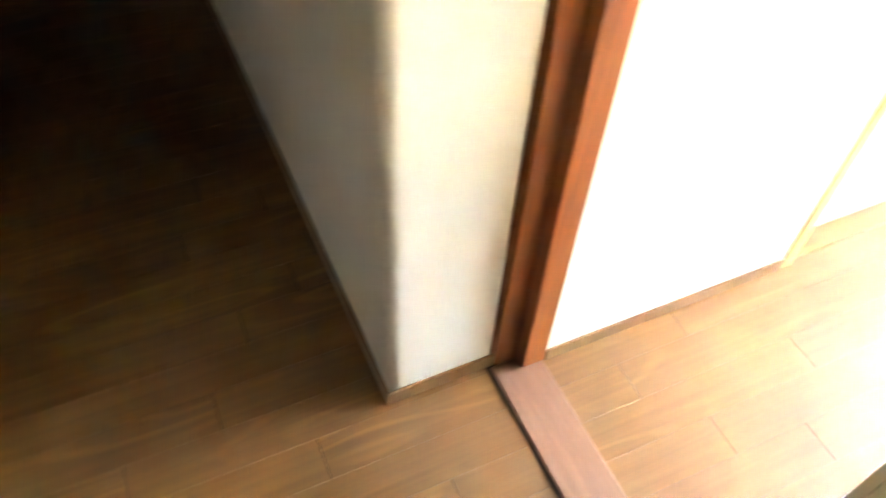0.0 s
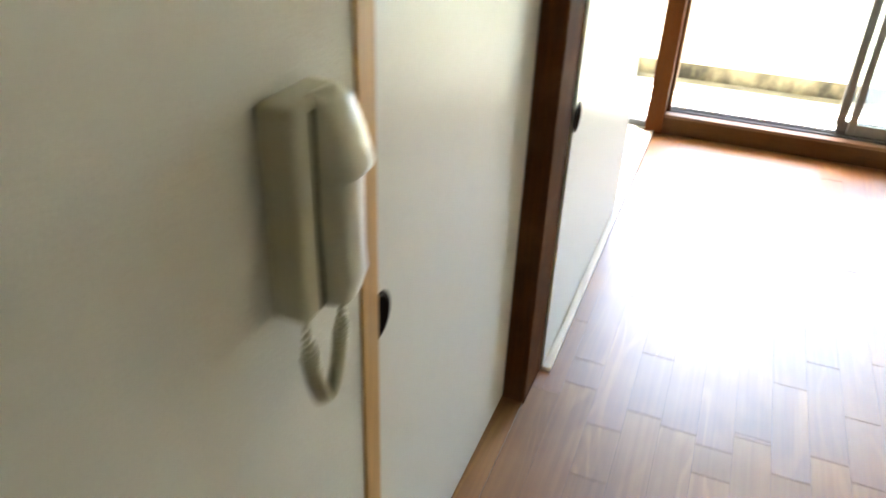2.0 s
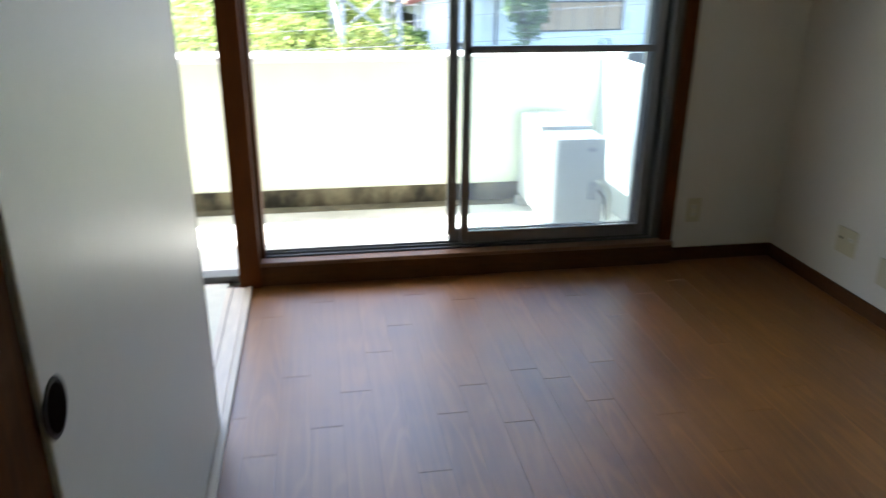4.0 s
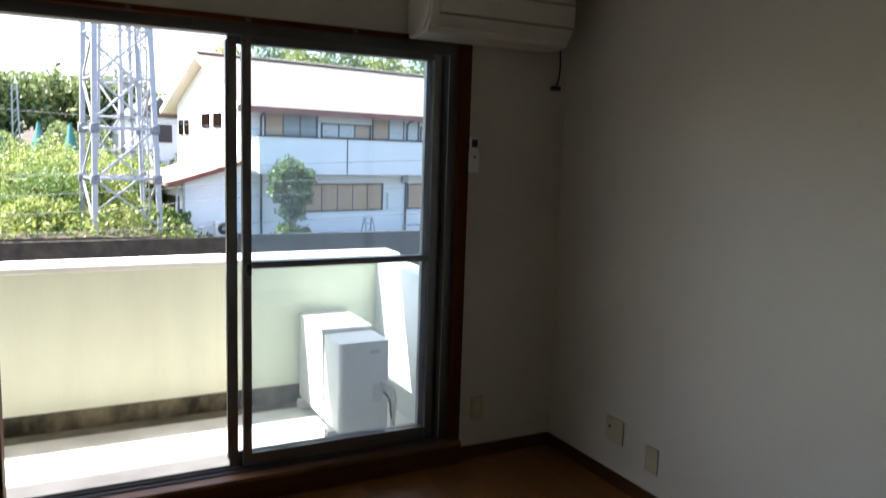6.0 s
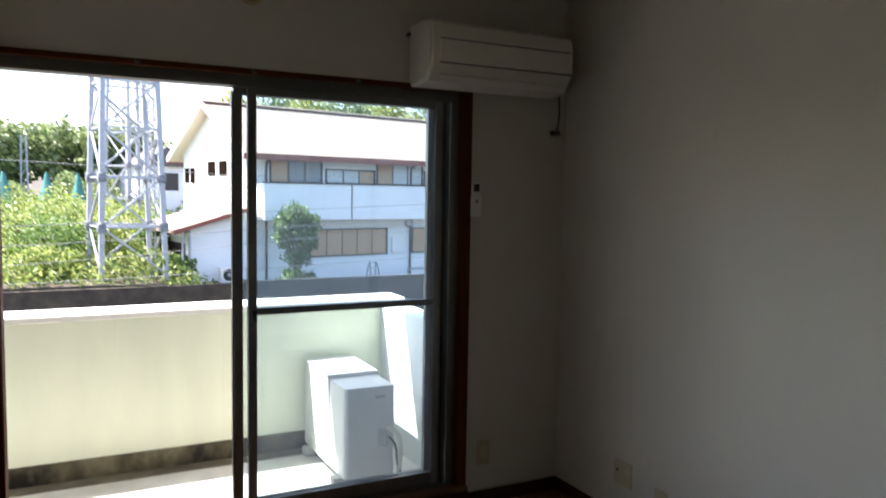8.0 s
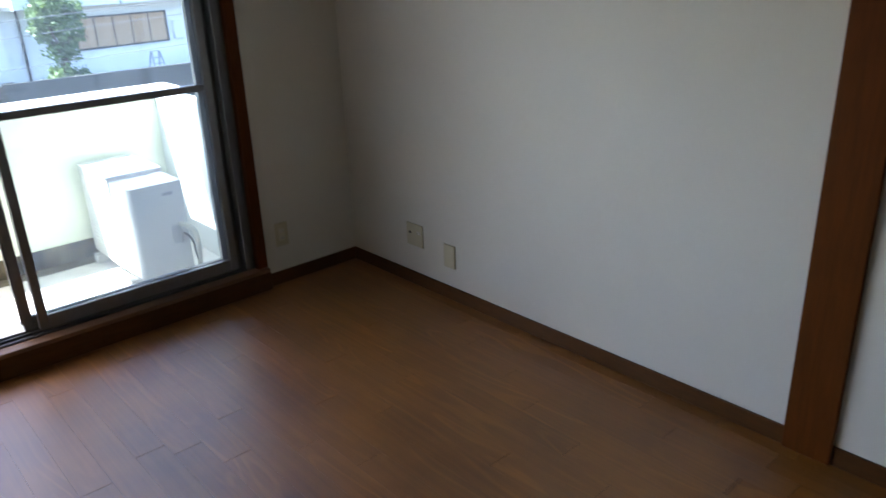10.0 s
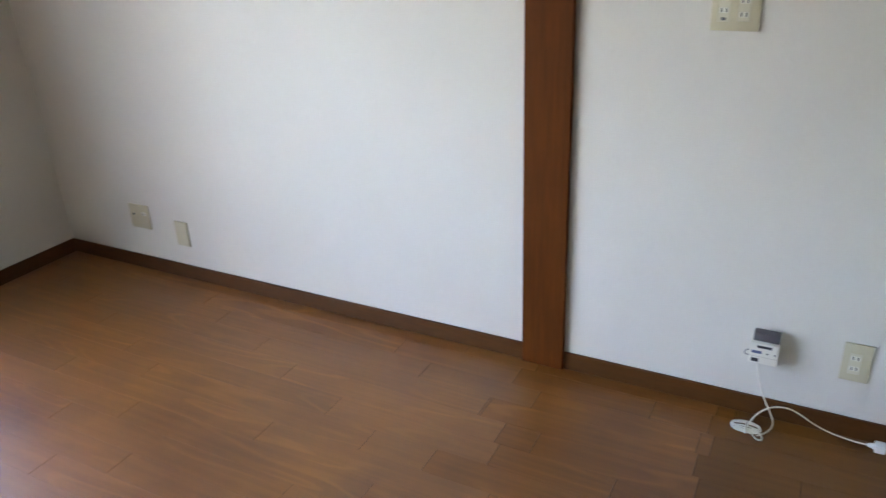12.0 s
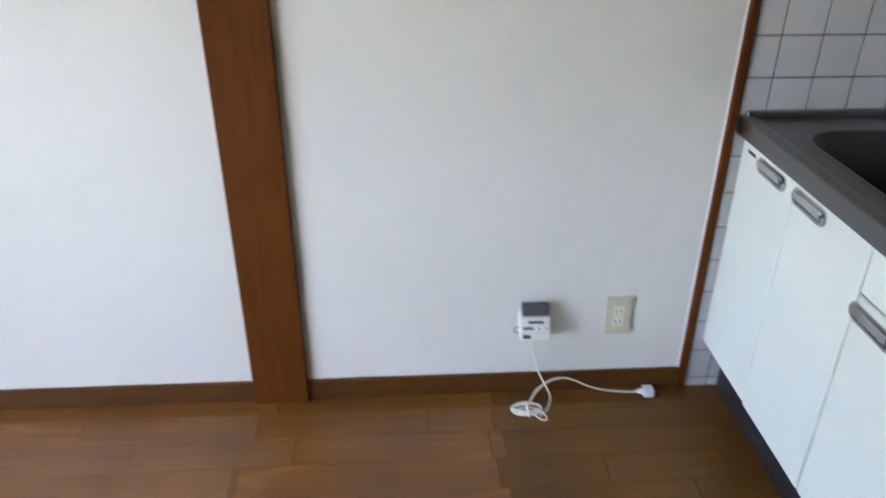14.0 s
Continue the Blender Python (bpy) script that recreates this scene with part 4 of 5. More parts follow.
# outdoor unit on the balcony
un = thing("outdoor_unit", (1.70, 4.95, BFL), "white outdoor air conditioner unit on the balcony floor", "outdoor unit")
UH = 0.54
part("case", boxes((-0.137, 0.150, -0.02, 0.42, 0.05, UH), bevel=0.006, seg=2), M_UNIT, un)
bm = boxes((-0.128, 0.146, -0.262, -0.018, 0.052, UH - 0.010))
bmesh.ops.bevel(bm, geom=[e for e in bm.edges if all(v.co.x < -0.12 and v.co.y < -0.2 for v in e.verts)], offset=0.030, segments=5, profile=0.5, affect="EDGES")
cv = part("valve_cover", bm, M_UNIT, un)
part("grip_recess", boxes((0.060, 0.110, -0.2632, -0.2612, 0.20, 0.30), bevel=0.004), mat("shaded_plastic", (0.50, 0.51, 0.50), 0.6), cv, "shallow grip recess")
part("cover_seam", boxes((-0.1295, 0.147, -0.0195, -0.0165, 0.052, UH - 0.008)), M_GREY, cv)
part("top_lid", boxes((-0.141, 0.154, -0.024, 0.424, UH, UH + 0.012), bevel=0.004, seg=2), M_UNIT, un)
for k in range(16):
    part("side_louvre", boxes((-0.1392, -0.1365, 0.06, 0.36, 0.12 + 0.022 * k, 0.128 + 0.022 * k)), M_UNIT, un)
part("brand_bar", boxes((0.04, 0.095, -0.2640, -0.2618, UH - 0.075, UH - 0.058)), mat("grey_print", (0.42, 0.43, 0.44), 0.5), un, "grey unreadable print")
for y in (-0.18, 0.33):
    part("foot", boxes((-0.17, 0.17, y - 0.03, y + 0.03, 0, 0.05), bevel=0.004), mat("concrete_foot", (0.5, 0.49, 0.45), 0.9), un, "grey plastic foot block")
tube("pipe", [(0.11, -0.255, 0.30), (0.13, -0.30, 0.30), (0.165, -0.305, 0.26), (0.175, -0.295, 0.18), (0.165, -0.285, 0.06), (0.185, -0.285, 0.012), (0.30, -0.33, 0.012)], 0.014, M_OUTFACE, un)
tube("wire", [(0.12, -0.26, 0.25), (0.155, -0.29, 0.22), (0.15, -0.29, 0.12), (0.19, -0.30, 0.02)], 0.006, M_GREY, un)

# ---------------------------------------------------------------- outside
def leaf_mat(name, c0, c1):
    m = bpy.data.materials.new(name)
    m.use_nodes = True
    n, k = m.node_tree.nodes, m.node_tree.links
    ge, mx = n.new("ShaderNodeNewGeometry"), n.new("ShaderNodeMix")
    mx.data_type = "RGBA"
    mx.inputs["A"].default_value, mx.inputs["B"].default_value = (*c0, 1), (*c1, 1)
    k.new(ge.outputs["Random Per Island"], mx.inputs["Factor"])
    b = n["Principled BSDF"]
    k.new(mx.outputs["Result"], b.inputs["Base Color"])
    b.inputs["Roughness"].default_value = 0.5
    tr, ad = n.new("ShaderNodeBsdfTranslucent"), n.new("ShaderNodeMixShader")
    ad.inputs[0].default_value = 0.35
    k.new(mx.outputs["Result"], tr.inputs[0])
    k.new(b.outputs[0], ad.inputs[1])
    k.new(tr.outputs[0], ad.inputs[2])
    k.new(ad.outputs[0], n["Material Output"].inputs[0])
    return m


def leaves(name, centres, size, material, rng, long=1.8):
    """One mesh of many small folded leaves at the given centres."""
    n = len(centres)
    d = rng.normal(size=(n, 3))
    d /= np.linalg.norm(d, axis=1)[:, None]
    e = np.cross(d, rng.normal(size=(n, 3)))
    e /= np.linalg.norm(e, axis=1)[:, None]
    s = (size * rng.uniform(0.6, 1.4, n))[:, None]
    v = np.stack([centres - d * s * long / 2, centres + e * s / 2, centres + d * s * long / 2, centres - e * s / 2], 1).reshape(-1, 3)
    f = np.arange(n * 4).reshape(-1, 4)
    me = bpy.data.meshes.new(name)
    me.from_pydata(v.tolist(), [], f.tolist())
    me.materials.append(material)
    return me


RNG = np.random.default_rng(5)
L_BANK = leaf_mat("bank_leaf", (0.05, 0.11, 0.014), (0.40, 0.45, 0.13))
L_BUSH = leaf_mat("bush_leaf", (0.06, 0.12, 0.025), (0.16, 0.24, 0.06))
L_GARDEN = leaf_mat("garden_leaf", (0.025, 0.06, 0.015), (0.20, 0.29, 0.09))
L_WOOD = leaf_mat("wood_leaf", (0.05, 0.09, 0.025), (0.28, 0.34, 0.14))
L_YEL = leaf_mat("bright_wood_leaf", (0.14, 0.19, 0.03), (0.34, 0.34, 0.08))
M_GROUND = mat("dry_ground", (0.055, 0.042, 0.028), 0.95, var=0.4, scale=1.7, stain=0.4, stain_scale=0.3, stain_color=(0.10, 0.13, 0.05))
M_HOUSE = mat("white_stucco", (0.80, 0.80, 0.79), 0.85, var=0.03, scale=2, stain=0.1, stain_scale=0.6)
M_ROOF = mat("pale_roof_sheet", (0.25, 0.195, 0.15), 0.7, var=0.1, scale=2)
M_FASCIA = mat("red_brown_fascia", (0.22, 0.07, 0.045), 0.6)
M_WFRAME = mat("dark_window_frame", (0.03, 0.027, 0.024), 0.5)
M_CURTAIN = mat("beige_shutter", (0.48, 0.31, 0.18), 0.8)
M_PANE = mat("grey_reflecting_pane", (0.22, 0.26, 0.28), 0.08)
M_PALEPANE = mat("pale_curtain_pane", (0.55, 0.58, 0.58), 0.2)
M_GALV = mat("galvanised_steel", (0.33, 0.345, 0.37), 0.5, metal=0.3, var=0.1)
M_CONC = mat("grey_wall_concrete", (0.11, 0.11, 0.10), 0.9, var=0.25, scale=1.5, stain=0.4, stain_scale=0.5)
M_BARK = mat("bark", (0.09, 0.065, 0.045), 0.9, var=0.3, scale=12)


def ground_z(x, y):
    """Height of the ground: a flat yard, a green bank rising to the left, a wooded hill behind."""
    s = np.clip((y - 25.0) / 22.0, 0, 1)
    side = np.clip((5.2 - x + (y - 25) * 0.07) / 2.5, 0, 1)
    z = -2.4 + side * (0.70 + 1.40 * s)
    z = z + np.clip((y - 56) / 30.0, 0, 1) * 3.0
    return np.where(y < 26.7, -3.6, z)


xs = np.concatenate([[-500, -150], np.arange(-40, 40.1, 1.6), [150, 500]])
ys = np.concatenate([[4.33, 10, 16, 20, 26.65, 26.75], np.arange(28, 90, 1.6), [150, 500]])
gx, gy = np.meshgrid(xs, ys)
gz = ground_z(gx, gy)
nx = len(xs)
gv = np.stack([gx, gy, gz], -1).reshape(-1, 3)
gf = [(j * nx + i, j * nx + i + 1, (j + 1) * nx + i + 1, (j + 1) * nx + i) for j in range(len(ys) - 1) for i in range(nx - 1)]
gm = bpy.data.meshes.new("ground")
gm.from_pydata(gv.tolist(), [], gf)
gm.materials.append(M_GROUND)
tagged(new("ground", gm), "dry earth ground with a green bank", "ground", kind="structure")

# bank vegetation
n = 64000
bx, by = RNG.uniform(-12, 6.2, n), RNG.uniform(26.75, 58, n)
keep = bx < 4.6 + (by - 25) * 0.06 + RNG.normal(0, 0.35, n)
bx, by = bx[keep], by[keep]
hump = 0.55 + 0.5 * np.sin(bx * 1.3 + by * 0.5) * np.sin(by * 0.9 - bx * 0.4)
bz = ground_z(bx, by) + RNG.uniform(0, 1, len(bx)) ** 1.5 * (0.4 + 0.6 * np.clip(hump, 0, 1.2))
tagged(new("bank_grass", leaves("bank_grass", np.stack([bx, by, bz], 1), 0.085, L_BANK, RNG, 2.6)), "sunlit yellow-green weeds on the bank", "weeds", kind="stuff")


def blob_points(c, r, n, power=0.45):
    d = RNG.normal(size=(n, 3))
    d /= np.linalg.norm(d, axis=1)[:, None]
    lump = 1 + 0.28 * np.sin(d[:, 0] * 5 + c[0]) * np.cos(d[:, 2] * 4 + c[1]) + 0.15 * np.sin(d[:, 1] * 9)
    return np.array(c) + d * np.array(r) * (RNG.uniform(0, 1, n) ** power * lump)[:, None]


def bush(x, y, r, h, material, label, size=0.075, n=2600):
    z = float(ground_z(x, y))
    b = thing("bush", (x, y, z), label, "bush", "bushes on the bank")
    bm = bmesh.new()
    for k in range(5):
        an = k * 1.26
        beam(bm, (0, 0, -0.1), (r * 0.5 * math.cos(an), r * 0.5 * math.sin(an), h * 0.6), 0.04)
    part("stems", bm, M_BARK, b)
    c = new("crown", leaves("crown", blob_points((0, 0, h * 0.55), (r, r, h * 0.5), n), size, material, RNG))
    c.parent = b
    return b


for x, y, r, h, ma in ((1.6, 31, 1.3, 2.0, L_BANK), (0.2, 30, 1.5, 1.9, L_BUSH), (-1.4, 32, 1.7, 2.1, L_BANK), (3.4, 32, 1.0, 1.5, L_BUSH), (-3.2, 35, 2.0, 2.3, L_BUSH),
                       (2.8, 36, 1.4, 1.8, L_BANK), (0.6, 37, 1.8, 2.2, L_BANK), (-1.0, 40, 2.2, 2.0, L_BANK), (4.6, 38, 1.0, 1.8, L_BUSH), (-4.5, 42, 2.2, 2.0, L_BANK), (-0.2, 28.6, 1.2, 1.0, L_BANK), (3.9, 29.5, 0.8, 0.8, L_BUSH)):
    bush(x, y, r, h, ma, "sunlit green bush on the bank" if ma is L_BANK else "darker green bush on the bank")

n = 22000
ux, uy = RNG.uniform(-16, 7, n), RNG.uniform(46.5, 58, n)
uz = ground_z(ux, uy) + RNG.uniform(0, 1, n) * (2.0 + 0.7 * np.sin(ux * 1.1) + 0.5 * np.sin(ux * 2.7 + 1))
tagged(new("undergrowth", leaves("undergrowth", np.stack([ux, uy, uz], 1), 0.17, L_WOOD, RNG)), "dense green undergrowth before the wood", "undergrowth", kind="stuff")

# woods behind: separate trees
def tree(x, y, h, r, material, label, n=2200, size=0.21):
    z = float(ground_z(x, y))
    t = thing("tree", (x, y, z), label, "tree", "trees of the wood behind")
    bm = bmesh.new()
    bmesh.ops.create_cone(bm, cap_ends=True, segments=8, radius1=0.2, radius2=0.08, depth=h * 0.7)
    bmesh.ops.translate(bm, verts=bm.verts, vec=(0, 0, h * 0.35 - 0.2))
    for k in range(5):
        an = k * 1.26 + x
        beam(bm, (0, 0, h * (0.3 + 0.07 * k)), (r * 0.6 * math.cos(an), r * 0.6 * math.sin(an), h * (0.5 + 0.07 * k)), 0.08)
    part("trunk", bm, M_BARK, t)
    pts = np.concatenate([blob_points((r * 0.5 * math.cos(a * 2.1 + x), r * 0.5 * math.sin(a * 2.1 + x), h * (0.48 + 0.1 * a)), (r * 0.62, r * 0.62, h * 0.2), n // 5, 0.4) for a in range(5)])
    c = new("crown", leaves("crown", pts, size, material, RNG))
    c.parent = t
    return t


rt = random.Random(4)
for i in range(16):
    x = -13 + i * 1.55 + rt.uniform(-0.5, 0.5)
    tree(x, 53 + rt.uniform(0, 6), rt.uniform(4.6, 6.0), rt.uniform(2.0, 2.6), L_WOOD, "dense dark green tree in the wood")
for i in range(13):
    x = 12.5 + i * 2.3 + rt.uniform(-0.5, 0.5)
    tree(x, 58 + rt.uniform(0, 5), rt.uniform(10.3, 11.2), rt.uniform(2.6, 3.4), L_YEL if i % 3 != 1 else L_WOOD, "yellow-green tree behind the house roof", n=4200)

# steel lattice tower
tw = thing("lattice_tower", pose(2.17, 28.5, float(ground_z(2.17, 28.5)) - 0.1, 0, 0, 9), "tall galvanised steel lattice tower on the bank", "lattice tower")
tw.scale = (0.68, 0.68, 0.68)
TH = 17.0
def leg_at(sx, sy, z):
    w = 1.5 - 0.026 * z
    return (sx * w, sy * w, z)


for sx in (-1, 1):
    for sy in (-1, 1):
        bm = bmesh.new()
        beam(bm, leg_at(sx, sy, 0), leg_at(sx, sy, TH), 0.23)
        part("leg", bm, M_GALV, tw)
levels = [0.3, 2.6, 5.0, 7.4, 9.6, 11.8, 14.0, 16.2]
for z0, z1 in zip(levels, levels[1:]):
    for (ax, ay), (bx_, by_) in (((-1, -1), (1, -1)), ((1, -1), (1, 1)), ((1, 1), (-1, 1)), ((-1, 1), (-1, -1))):
        bm = bmesh.new()
        if levels.index(z0) % 2:
            beam(bm, leg_at(ax, ay, z0), leg_at(bx_, by_, z1), 0.10)
        else:
            beam(bm, leg_at(bx_, by_, z0), leg_at(ax, ay, z1), 0.10)
        beam(bm, leg_at(ax, ay, z1), leg_at(bx_, by_, z1), 0.08)
        part("brace", bm, M_GALV, tw)
for z in (2.6, 5.0):
    for y in (-1.25, 1.15):
        part("platform", boxes((-1.3, 1.3, y, y + 0.10, z, z + 0.10), bevel=0.01), M_GALV, tw)
bm = bmesh.new()
for k in range(40):
    beam(bm, (0.9, -0.9, 0.4 + k * 0.4), (1.15, -0.9, 0.4 + k * 0.4), 0.03)
beam(bm, (0.9, -0.9, 0.3), (0.9, -0.9, TH), 0.05)
beam(bm, (1.15, -0.9, 0.3), (1.15, -0.9, TH), 0.05)
part("ladder", bm, M_GALV, tw, "narrow climbing ladder")

M_GUSSET = mat("dark_weathered_steel", (0.17, 0.18, 0.20), 0.6, metal=0.2, var=0.3, scale=6)
for z in (2.6, 5.0):
    for sx in (-1, 1):
        for sy in (-1, 1):
            x, y, _ = leg_at(sx, sy, z)
            part("gusset", boxes((x - 0.19, x + 0.19, y - 0.19, y + 0.19, z - 0.22, z + 0.22), bevel=0.03), M_GUSSET, tw, "dark steel joint plate")

t2 = copy_thing(tw, pose(3.46, 42.0, float(ground_z(3.46, 42.0)) - 0.2, 0, 0, 30))
t2["label"] = "second steel lattice tower farther behind"
for x, y, h in ((2.22, 44.0, 7.5), (3.53, 45.0, 6.0)):
    ml = thing("utility_mast", (x, y, float(ground_z(x, y))), "grey steel pole beside the lattice tower", "mast")
    part("pole", cyl((0, 0, h / 2), 0.09, h, n=12, r2=0.06), M_GALV, ml)
    part("cross_arm", boxes((-0.8, 0.8, -0.04, 0.04, h - 0.6, h - 0.5)), M_GALV, ml)
    for sx in (-0.6, 0.0, 0.6):
        part("insulator", cyl((sx, 0, h - 0.42), 0.05, 0.16, n=10), M_HOUSE, ml)

# smaller masts and green nets far left
for x, y, h in ((-3.05, 48, 5.0), (-1.65, 49, 4.6)):
    ms = thing("utility_mast", (x, y, float(ground_z(x, y))), "slender grey steel mast before the wood", "mast")
    bm = bmesh.new()
    for sx in (-0.2, 0.2):
        beam(bm, (sx, 0, 0), (sx * 0.6, 0, h), 0.08)
    for k in range(8):
        beam(bm, (-0.2, 0, k * h / 8), (0.19, 0, (k + 1) * h / 8), 0.04)
    part("frame", bm, M_GALV, ms)
M_NET = mat("teal_net", (0.035, 0.16, 0.15), 0.8, var=0.2, scale=6)
for x, w in ((-2.5, 0.8), (-0.5, 0.7), (1.0, 0.6)):
    nt = thing("net_tent", (x, 46.0, float(ground_z(x, 46.0))), "teal netting draped over a pole", "net")
    part("netting", cyl((0, 0, 1.3), w, 2.6, n=9, r2=0.06), M_NET, nt)

# house across the yard
HZ, U0 = -2.29, 0.60
HM = Matrix.Translation((6.06, 30.03, HZ)) @ Matrix.Rotation(radians(11.3), 4, "Z")
house = thing("apartment_house", HM, "white two-storey house with pale roof and balcony", "house")
EAVE, RIDGE, HL, HD = 5.45, 7.30, 24.0, 7.2
part("wall", boxes((U0, HL, 0, HD, 0, EAVE)), M_HOUSE, house, smooth=False)
for u0, u1 in ((U0, U0 + 0.12), (HL - 0.12, HL)):
    bm = bmesh.new()
    a = [bm.verts.new((u, v, z)) for u in (u0, u1) for v, z in ((0, EAVE), (HD, EAVE), (HD / 2, RIDGE - 0.12))]
    for f in ((0, 1, 2), (5, 4, 3), (0, 3, 4, 1), (1, 4, 5, 2), (2, 5, 3, 0)):
        bm.faces.new([a[i] for i in f])
    part("gable", bm, M_HOUSE, house, smooth=False)
for s, v_e in ((0, -0.75), (1, HD + 0.75)):
    bm = bmesh.new()
    k = int((HL + 1.6 - U0) / 0.32)
    ez = EAVE - (RIDGE - EAVE) * 0.75 / (HD / 2)
    top_, bot = [], []
    for i in range(2 * k + 1):
        u, dz = U0 - 0.5 + i * 0.16, 0.014 * (i % 2)
        top_.append((bm.verts.new((u, v_e, ez + dz + 0.08)), bm.verts.new((u, HD / 2, RIDGE + dz + 0.08))))
    for a, b in zip(top_, top_[1:]):
        bm.faces.new((a[0], b[0], b[1], a[1]))
    q = [bm.verts.new(c) for c in ((U0 - 0.5, v_e, ez), (HL + 0.8, v_e, ez), (HL + 0.8, HD / 2, RIDGE), (U0 - 0.5, HD / 2, RIDGE))]
    bm.faces.new(q)
    rf = part("roof", bm, M_ROOF, house, "pale ribbed sheet roof", smooth=False)
    part("fascia", boxes((U0 - 0.52, HL + 0.82, v_e - 0.05 if s == 0 else v_e, v_e if s == 0 else v_e + 0.05, ez - 0.14, ez + 0.10)), M_FASCIA, rf, "red-brown fascia board")
    bm = bmesh.new()
    beam(bm, (U0 - 0.5, v_e, ez + 0.02), (U0 - 0.5, HD / 2, RIDGE + 0.02), 0.06, 0.2)
    part("verge", bm, M_HOUSE, rf)
    bm = bmesh.new()
    lo, hi = (v_e, ez - 0.03), (HD / 2, RIDGE - 0.03)
    a = [bm.verts.new((u, v, z - t)) for t in (0, 0.03) for u, (v, z) in ((U0 - 0.5, lo), (HL + 0.8, lo), (HL + 0.8, hi), (U0 - 0.5, hi))]
    for f in ((3, 2, 1, 0), (4, 5, 6, 7), (0, 1, 5, 4), (1, 2, 6, 5), (2, 3, 7, 6), (3, 0, 4, 7)):
        bm.faces.new([a[i] for i in f])
    part("soffit", bm, mat("pale_soffit", (0.72, 0.66, 0.56), 0.8), rf, "pale boarded soffit", smooth=False)
part("ridge_cap", boxes((U0 - 0.55, HL + 0.85, HD / 2 - 0.16, HD / 2 + 0.16, RIDGE + 0.06, RIDGE + 0.17), bevel=0.04), M_ROOF, house)


def hwin(u0, u1, z0, z1, fills, parent=house, v=0.0):
    """A window of the house: dark frame and panes set in it."""
    w = part("window", boxes((u0, u1, v - 0.06, v + 0.02, z0, z0 + 0.06), (u0, u1, v - 0.06, v + 0.02, z1 - 0.06, z1), (u0, u0 + 0.06, v - 0.06, v + 0.02, z0, z1), (u1 - 0.06, u1, v - 0.06, v + 0.02, z0, z1)), M_WFRAME, parent, smooth=False)
    n = len(fills)
    for i, f in enumerate(fills):
        a, b = u0 + 0.06 + (u1 - u0 - 0.12) * i / n, u0 + 0.06 + (u1 - u0 - 0.12) * (i + 1) / n
        part("pane", boxes((a + 0.01, b - 0.01, v - 0.03, v - 0.004, z0 + 0.05, z1 - 0.05)), f, w, smooth=False)
        hb = 0.014 if f is M_CURTAIN and i < n - 1 and fills[i + 1] is f else 0.03
        part("bar", boxes((b - hb, b + hb, v - 0.05, v - 0.002, z0 + 0.05, z1 - 0.05)), M_WFRAME, w, smooth=False)


C, G, P = M_CURTAIN, M_PANE, M_PALEPANE
dz = 2.3
hwin(1.46, 3.80, 1.78 + dz, 2.70 + dz, [C, G, G])
hwin(3.95, 6.38, 1.78 + dz, 2.40 + dz, [P, P, C])
hwin(6.44, 8.94, 1.78 + dz, 2.77 + dz, [C, P, P])
hwin(9.0, 11.2, 1.78 + dz, 2.45 + dz, [P, C])
hwin(12.0, 14.4, 1.78 + dz, 2.75 + dz, [C, G, P])
hwin(3.20, 7.05, -1.25 + dz, -0.08 + dz, [C, C, C, C, C])
hwin(8.37, 12.0, -1.25 + dz, -0.10 + dz, [C, C, P, C])
hwin(14.0, 17.0, -1.25 + dz, -0.10 + dz, [C, C, P])
bal = part("balcony", boxes((U0 + 0.2, HL, -1.0, -0.9, 0.33 + dz, 1.74 + dz), (U0 + 0.2, HL, -0.9, 0, 0.33 + dz, 0.45 + dz), (U0 + 0.2, U0 + 0.3, -0.9, 0, 0.45 + dz, 1.74 + dz)), M_HOUSE, house, "white solid balcony parapet", smooth=False)
part("balcony_joint", boxes(*[(u, u + 0.05, -1.02, -0.9995, 0.33 + dz, 1.74 + dz) for u in (4.6, 9.2, 13.8)]), M_CONC, bal)
part("balcony_cap", boxes((U0 + 0.18, HL, -1.03, -0.87, 1.74 + dz, 1.79 + dz)), M_WFRAME, bal, "dark balcony cap rail")
for u, z in ((5.6, 2.72), (8.0, -0.05)):
    part("vent_hood", boxes((u, u + 0.36, -0.16, 0, z + dz, z + 0.3 + dz), bevel=0.03), M_GALV, house)
part("meter_box", boxes((7.25, 7.6, -0.14, 0, -1.2 + dz, -0.5 + dz), bevel=0.03), M_HOUSE, house)
for u in (1.30, 8.25):
    tb = tube("downpipe", [(u, -0.66, EAVE - 0.36), (u, -0.60, EAVE - 0.46), (u, -0.14, EAVE - 0.58), (u, -0.08, EAVE - 0.70), (u, -0.08, EAVE - 0.9), (u, -0.08, EAVE - 2.5), (u, -0.08, 0.4), (u, -0.08, 0)], 0.05, M_WFRAME, house)
# gable side windows and lean-to
for v in (2.1, 3.35):
    part("small_window", boxes((U0 - 0.05, U0 + 0.02, v, v + 0.75, 2.05 + dz, 2.65 + dz)), M_RECESS, house, smooth=False)
for v in (5.75, 6.45):
    part("small_window", boxes((U0 - 0.05, U0 + 0.02, v, v + 0.45, 1.75 + dz, 2.4 + dz)), M_RECESS, house, smooth=False)
lean = part("lean_to", boxes((-1.75, U0 - 0.01, -0.3, 3.5, 0, 2.2)), M_HOUSE, house, "white single-storey annex", smooth=False)
bm = bmesh.new()
a = [bm.verts.new((u, v, z)) for v in (-0.3, -0.2) for u, z in ((-1.75, 2.2), (U0 - 0.01, 2.2), (U0 - 0.01, 3.05), (-1.75, 2.42))]
